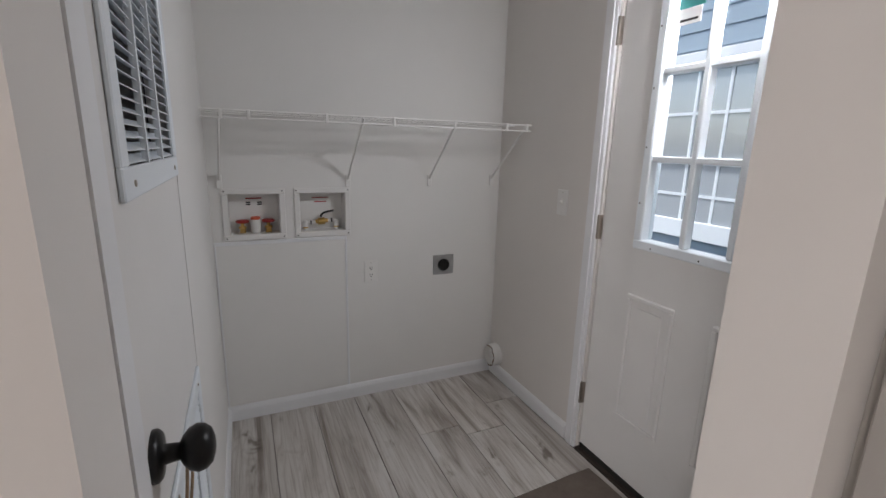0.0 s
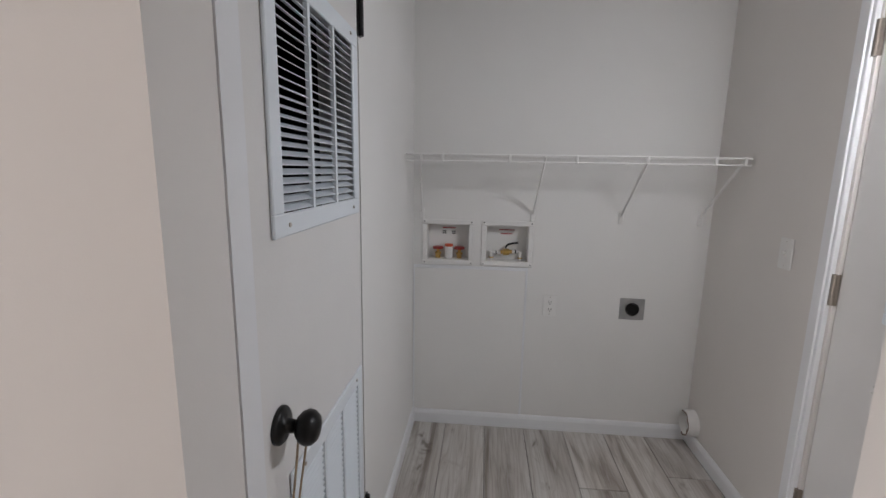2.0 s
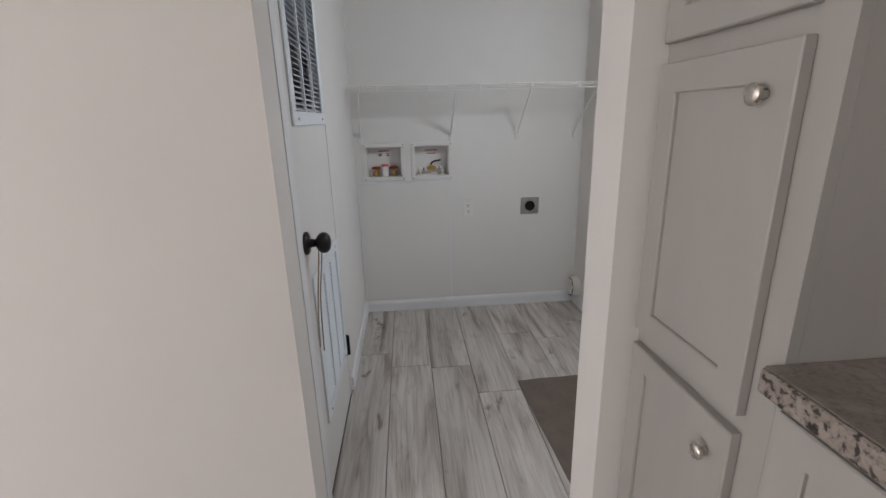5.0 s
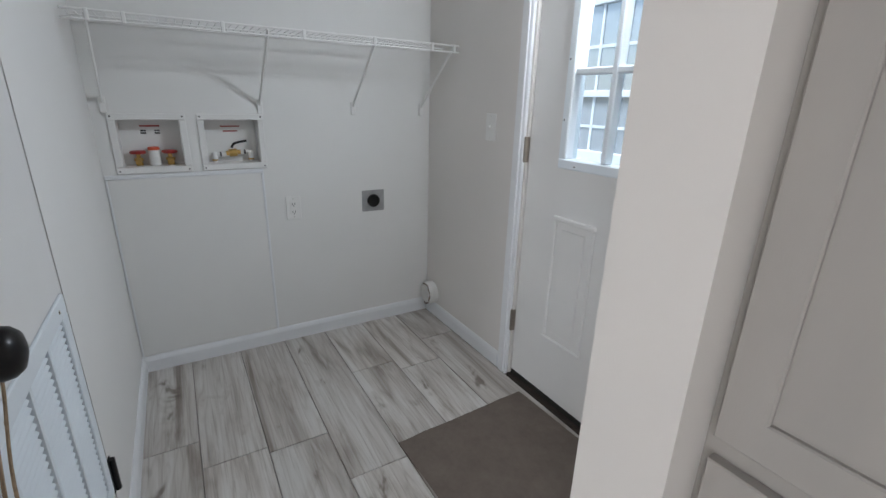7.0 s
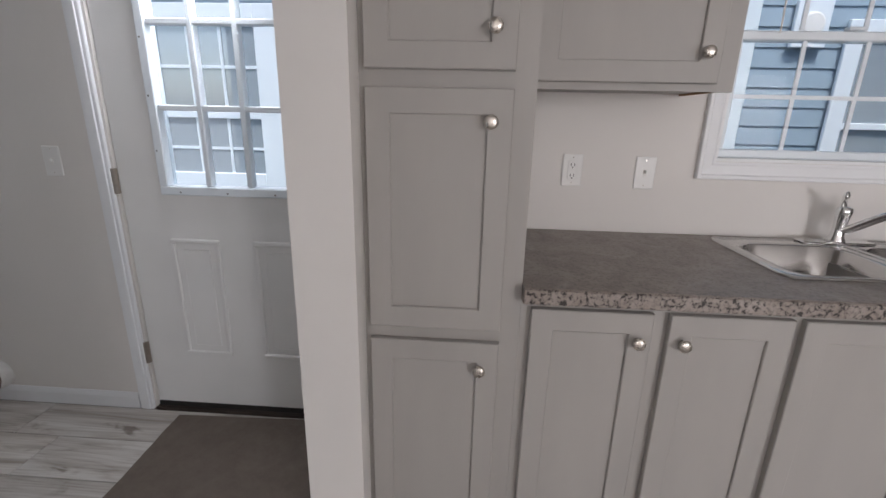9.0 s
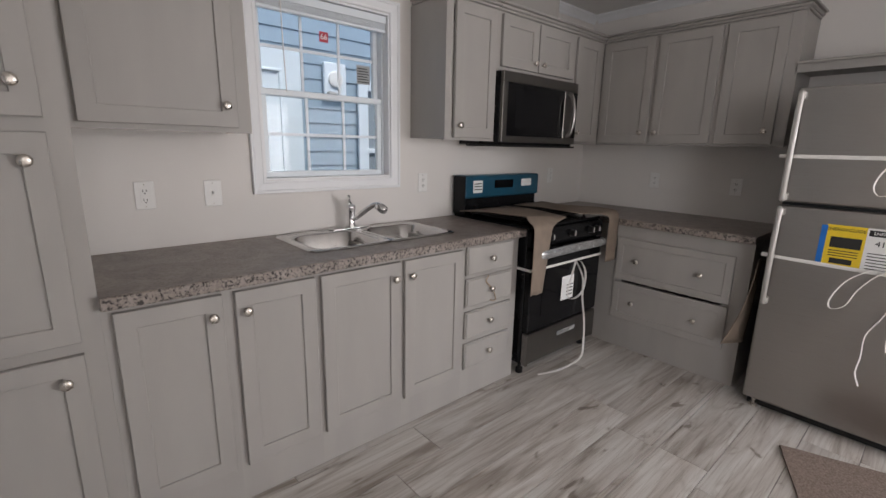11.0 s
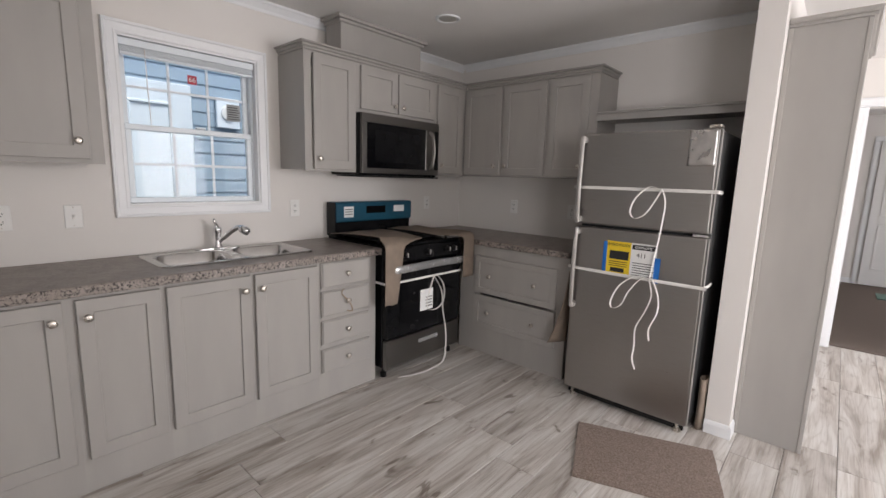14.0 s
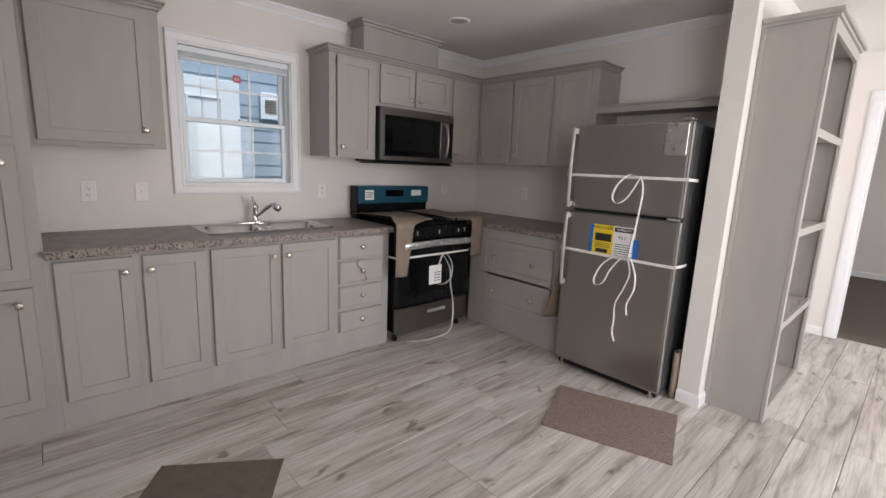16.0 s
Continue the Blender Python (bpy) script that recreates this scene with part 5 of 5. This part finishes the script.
for u, z in ((.118, .955), (.268, .955)):
    part("elbow", lathe(bmesh.new(), VB.at(u, z - .002, .03), (0, 0, 1), [(0, .011), (.04, .011), (.046, .006)], 12), PLASTIC, o)
    part("clamp", lathe(bmesh.new(), VB.at(u, z + .006, .03), (0, 0, 1), [(0, .0125), (.006, .0125)], 12), BRASS, o)
part("valve_body", lathe(bmesh.new(), VB.at(.165, .991, .03), (1, 0, .08), [(0, .010), (.012, .011), (.013, .017), (.045, .017), (.046, .011), (.06, .010)], 12), BRASS, o, "brass valve")
part("valve_lever", sweep(bmesh.new(), smooth_path([VB.at(.19, 1.015, .035), VB.at(.205, 1.035, .035), VB.at(.255, 1.045, .035)]), .005, .003), INK, o, "dark valve lever")
part("clamp", lathe(bmesh.new(), VB.at(.14, .988, .03), (1, 0, 0), [(0, .010), (.006, .010)], 12), BLACKMATT, o)
part("clamp", lathe(bmesh.new(), VB.at(.24, .996, .03), (1, 0, 0), [(0, .010), (.006, .010)], 12), BLACKMATT, o)
for a, b, v in ((.155, .235, 1.105), (.165, .225, 1.084)):
    bm = bmesh.new()
    VB.box(bm, a, b, v, v + .005, .004, .005)
    part("print", bm, INKRED, o)

AP = thing("access_panel", (0, LY, .07), "white removable wall panel with thin seams below the valve boxes", "wall panel")
bm = bmesh.new()
NORTHF.box(bm, -.277, .304, .078, .885, .0005, .004)
part("panel", bm, WALL_COOL, AP)
for r in ((-.283, -.275, .078, .8815), (.302, .313, .078, .8815), (-.283, .313, .882, .9)):
    bm = bmesh.new()
    NORTHF.box(bm, *r, .004, .0075, .002)
    part("trim_strip", bm, TRIM, AP)

# wire shelf
WS = thing("wire_shelf", (.45, LY, 1.2), "white wire shelf on slanting braces above the valve boxes", "shelf")
WIRE = PLASTIC
sy_f, sz = LY - .30, 1.458
for y, z, r in ((LY - .006, sz, .003), (sy_f, sz, .004), (sy_f, sz - .028, .0035), (LY - .15, sz, .003)):
    part("rail_wire", sweep(bmesh.new(), [(-.272, y, z), (1.17, y, z)], r, r, 8), WIRE, WS)
for k in range(57):
    x = -.268 + k * .0255
    bm = sweep(bmesh.new(), [(x, LY - .004, sz + .003), (x, sy_f, sz + .003)], .0014, .0014, 5)
    part("wire", bm, WIRE, WS)
for x in (-.205, -.109, .181, .465, .755, 1.03, 1.145):
    part("front_tie", boxes((x - .006, x + .006, sy_f - .006, sy_f + .004, sz - .032, sz + .005), bev=.002), WIRE, WS)
for xa, xb in ((-.21, -.24), (.335, .325), (.765, .755), (1.145, 1.13)):
    b = part("brace", sweep(bmesh.new(), [(xa, sy_f + .006, sz - .005), (xb, LY - .004, 1.18)], .008, .005, 6), WIRE, WS)
    part("brace_foot", boxes((xb - .012, xb + .012, LY - .010, LY - .0005, 1.14, 1.20), bev=.003), WIRE, WS)

# ceiling lights
CL = thing("ceiling_light", (.42, 1.69, CEIL_Z - .10), "brushed nickel flush ceiling lamp with blue masking tape, switched off", "ceiling lamp")
part("pan", lathe(bmesh.new(), (.42, 1.69, CEIL_Z), (0, 0, -1), [(0, .085), (.008, .10), (.02, .118), (.032, .140), (.040, .145), (.045, .141), (.046, .126)], 32), LAMPMETAL, CL, "brushed nickel pan", smooth=True)
part("glass_bowl", lathe(bmesh.new(), (.42, 1.69, CEIL_Z - .036), (0, 0, -1), [(0, .126), (.015, .125), (.04, .113), (.064, .086), (.080, .052), (.087, .02), (.088, .002)], 32), FROST, CL, "frosted glass bowl", smooth=True)


def bowl_z(r):
    return CEIL_Z - .036 - .091 * math.sqrt(max(0, 1 - (r / .142) ** 2))


def tape_on_lamp(a0, w, r0, r1, tail):
    d, p = Vector((math.cos(a0), math.sin(a0), 0)), Vector((-math.sin(a0), math.cos(a0), 0))
    L = r1 - r0

    def f(u, v):
        r = r0 + L * u
        c = Vector((.42, 1.69, 0)) + d * r + p * w * (v - .5)
        rad = math.hypot(c.x - .42, c.y - 1.69)
        z = bowl_z(rad) - .003 if rad < .134 else CEIL_Z - .03 - (rad - .134) * tail
        return Vector((c.x, c.y, min(z, CEIL_Z - .006)))

    sheet("tape", TAPE, CL, f, 26, 4, .0012, "blue masking tape")


tape_on_lamp(radians(57), .044, -.21, .03, -.12)
tape_on_lamp(radians(-4), .028, .10, .20, .12)
RL = thing("downlight", (.453, -2.365, CEIL_Z - .012), "white recessed ceiling downlight, switched off", "ceiling lamp")
part("trim_ring", lathe(bmesh.new(), (.453, -2.365, CEIL_Z), (0, 0, -1), [(0, .085), (.006, .085), (.010, .075), (.006, .062), (.002, .06)], 32), TRIM, RL, smooth=True)
part("lens", lathe(bmesh.new(), (.453, -2.365, CEIL_Z), (0, 0, -1), [(0, .059), (.004, .059), (.006, .03), (.0065, .004)], 24), FROST, RL)


# ---- mats ----
def flat_mat(name, corners, thick, mat, label, category, seed):
    """A floor mat with slightly ragged edges, from its four corners."""
    cx, cy = sum(c[0] for c in corners) / 4, sum(c[1] for c in corners) / 4
    o = thing(name, (cx, cy, 0), label, category)
    a, b, c, d = [Vector((x - cx, y - cy, 0)) for x, y in corners]
    bm = bmesh.new()
    n = 26
    g = []
    for i in range(n + 1):
        row = []
        for j in range(n + 1):
            u, v = i / n, j / n
            p = (a * (1 - u) + b * u) * (1 - v) + (d * (1 - u) + c * u) * v
            w = noise.noise(Vector((p.x * 14, p.y * 14, seed)))
            edge = i in (0, n) or j in (0, n)
            p = p * (1 + (.010 * w if edge else 0))
            p.z = thick + .002 * noise.noise(Vector((p.x * 4, p.y * 4, seed + 3)))
            row.append(bm.verts.new(p))
        g.append(row)
    for i in range(n):
        for j in range(n):
            bm.faces.new((g[i][j], g[i + 1][j], g[i + 1][j + 1], g[i][j + 1]))
    bmesh.ops.recalc_face_normals(bm, faces=bm.faces)
    if bm.faces[:][0].normal.z < 0:
        bmesh.ops.reverse_faces(bm, faces=bm.faces)
    bnd = [e for e in bm.edges if e.is_boundary]
    r = bmesh.ops.extrude_edge_only(bm, edges=bnd)
    for v in r["geom"]:
        if isinstance(v, bmesh.types.BMVert):
            v.co.z = 0.0008
    part("mat", bm, mat, o, local=True, smooth=False)
    return o


flat_mat("rug", [(-.678, -2.34), (-.868, -1.872), (-1.468, -2.083), (-1.312, -2.573)], .010, RUG, "tan cut-pile carpet offcut lying on the planks", "rug", 1)
flat_mat("floor_mat", [(.54, 1.425), (1.14, 1.452), (1.168, .68), (.575, .63)], .004, MAT, "thin brown mat inside the exterior door", "mat", 2)
flat_mat("floor_mat", [(.008, -.255), (-.278, -.69), (-.90, -.27), (-.60, .16)], .004, MAT, "thin brown mat on the kitchen planks", "mat", 3)

# ---- outside ----
N = thing("neighbour_house", (2.62, 0, -.7), "neighbouring house with pale blue lap siding, a white door and windows", "house")
NX = 2.62
part("wall", boxes((NX, 8.0, -9, 7, -.7, 3.4)), SIDINGG, N)
part("roof", boxes((NX - .3, 8.3, -9.3, 7.3, 3.41, 3.6)), ROOF, N)
NF = Face('-x', NX)


def board_mesh(x, y0, y1, h, flip):
    me = bpy.data.meshes.new("siding_board")
    s = -1 if flip else 1
    v = [(x, y0, 0), (x - .009 * s, y0, 0), (x - .002 * s, y0, h), (x, y0, h), (x, y1, 0), (x - .009 * s, y1, 0), (x - .002 * s, y1, h), (x, y1, h)]
    me.from_pydata(v, [], [(0, 1, 2, 3), (7, 6, 5, 4), (1, 5, 6, 2), (0, 4, 5, 1), (3, 2, 6, 7)])
    me.materials.append(SIDING if not flip else SIDINGG)
    return me


bmsh = board_mesh(-.001, -9, 7, .115, False)
for k in range(35):
    o = new("siding_board", bmsh)
    o.parent = N
    o.location = (0, 0, .116 * k + .03)
nw = []
bm = bmesh.new()
for r in ((1.36, 1.63, .78, 1.98), (2.95, 3.1, .78, 1.98), (1.63, 2.95, 1.86, 1.98), (1.63, 2.95, .78, .90)):
    NF.box(bm, *r, .018, .045, .004)
w = part("window", bm, VINYL, N, "white vinyl window")
bm = bmesh.new()
NF.box(bm, 1.63, 2.95, 1.27, 1.315, .018, .04, .003)
part("meeting_rail", bm, VINYL, w)
for u in (1.87, 2.09, 2.31, 2.53, 2.75):
    bm = bmesh.new()
    NF.box(bm, u - .01, u + .01, .90, 1.86, .021, .026)
    part("muntin", bm, VINYL, w)
for v in (1.07, 1.60):
    bm = bmesh.new()
    NF.box(bm, 1.63, 2.95, v - .01, v + .01, .0215, .0255)
    part("muntin", bm, VINYL, w)
bm = bmesh.new()
NF.box(bm, 1.63, 2.95, .90, 1.86, .0165, .0185)
pg = bpy.data.materials.new("far window pane")
pg.use_nodes = True
pb = pg.node_tree.nodes["Principled BSDF"]
pb.inputs["Base Color"].default_value, pb.inputs["Roughness"].default_value, pb.inputs["Specular IOR Level"].default_value = (.33, .37, .40, 1), .03, .8
pb.inputs["IOR"].default_value = 2.2
part("pane", bm, pg, w)
bm = bmesh.new()
NF.box(bm, -1.50, -.46, -.1, 2.08, .018, .04, .004)
nd = part("door", bm, OUTPAINT, N, "white panelled exterior door")
for u0, u1 in ((-1.34, -1.03), (-.93, -.62)):
    for v0, v1 in ((.2, .95), (1.12, 1.92)):
        bm = bmesh.new()
        for r in ((u0, u1, v0, v0 + .022), (u0, u1, v1 - .022, v1), (u0, u0 + .022, v0 + .022, v1 - .022), (u1 - .022, u1, v0 + .022, v1 - .022)):
            NF.box(bm, *r, .039, .052, .004)
        part("door_panel", bm, OUTPAINT, nd)
bm = bmesh.new()
for r in ((-3.06, -2.98, .72, 1.92), (-2.12, -2.02, .72, 1.92), (-2.98, -2.12, 1.83, 1.92), (-2.98, -2.12, .72, .81)):
    NF.box(bm, *r, .018, .045, .004)
w = part("window", bm, VINYL, N, "white vinyl window with dark glass")
bm = bmesh.new()
NF.box(bm, -2.98, -2.12, 1.29, 1.33, .018, .04, .003)
part("meeting_rail", bm, VINYL, w)
bm = bmesh.new()
NF.box(bm, -2.98, -2.12, .81, 1.83, .0165, .0185)
part("pane", bm, pg, w)
bm = bmesh.new()
NF.box(bm, -1.90, -1.70, 1.76, 2.02, .018, .05, .004)
lb = part("light_block", bm, VINYL, N, "white mounting block with round cover")
part("cover", lathe(bmesh.new(), NF.at(-1.80, 1.89, .05), (-1, 0, 0), [(0, .065), (.01, .065), (.014, .055), (.015, .01)], 24), STRAP, lb)
HS = thing("house_siding", (EX1, 0, 0), "grey lap siding on the outside wall", "siding", kind="structure")
hm = board_mesh(0.001, 0, 1, .115, True)
for k in range(24):
    z = .116 * k
    for y0, y1, skip in ((-9, WIN[0] - .05, False), (WIN[0] - .05, WIN[1] + .05, WIN[2] - .15 < z < WIN[3] + .05), (WIN[1] + .05, DOOR[0] - .05, False), (DOOR[0] - .05, DOOR[1] + .05, z < 2.1), (DOOR[1] + .05, LY + .12, False)):
        if not skip:
            o = new("siding_board", hm)
            o.parent = HS
            o.location, o.scale = (0, y0, z), (1, y1 - y0, 1)

# ---- floor planks ----
FL = thing("floor", (0, 0, 0), "grey washed oak laminate plank floor", "floor", kind="structure")
PW, PL, GAP = .213, 1.22, .0024


def plank_mesh(w, length):
    bm = bmesh.new()
    box(bm, GAP / 2, w - GAP / 2, GAP / 2, length - GAP / 2, -.0065, 0)
    top = [e for e in bm.edges if all(v.co.z > -.001 for v in e.verts)]
    bmesh.ops.bevel(bm, geom=top, offset=.0020, segments=1, affect='EDGES')
    me = bpy.data.meshes.new("plank")
    bm.to_mesh(me)
    bm.free()
    me.materials.append(PLANK)
    return me


meshes = {}
rng = random.Random(4)


def lay(x0, x1, y0, y1):
    """Planks that fill a rectangle, with broken joints."""
    first = -.096 - PW * math.ceil((-.096 - x0) / PW)
    x = first
    while x < x1 - .004:
        a, b = max(x, x0), min(x + PW, x1)
        y = y0 - rng.random() * PL
        while y < y1:
            c, d = max(y, y0), min(y + PL, y1)
            if b - a > .01 and d - c > .01:
                key = (round(b - a, 3), round(d - c, 3))
                if key not in meshes:
                    meshes[key] = plank_mesh(*key)
                o = new("plank", meshes[key])
                o.parent = FL
                o.location = (a, c, 0)
            y += PL
        x += PW


lay(-4.7, -.285, -5.17, .578)
lay(-.285, EX0 - .013, -3.42, LY)
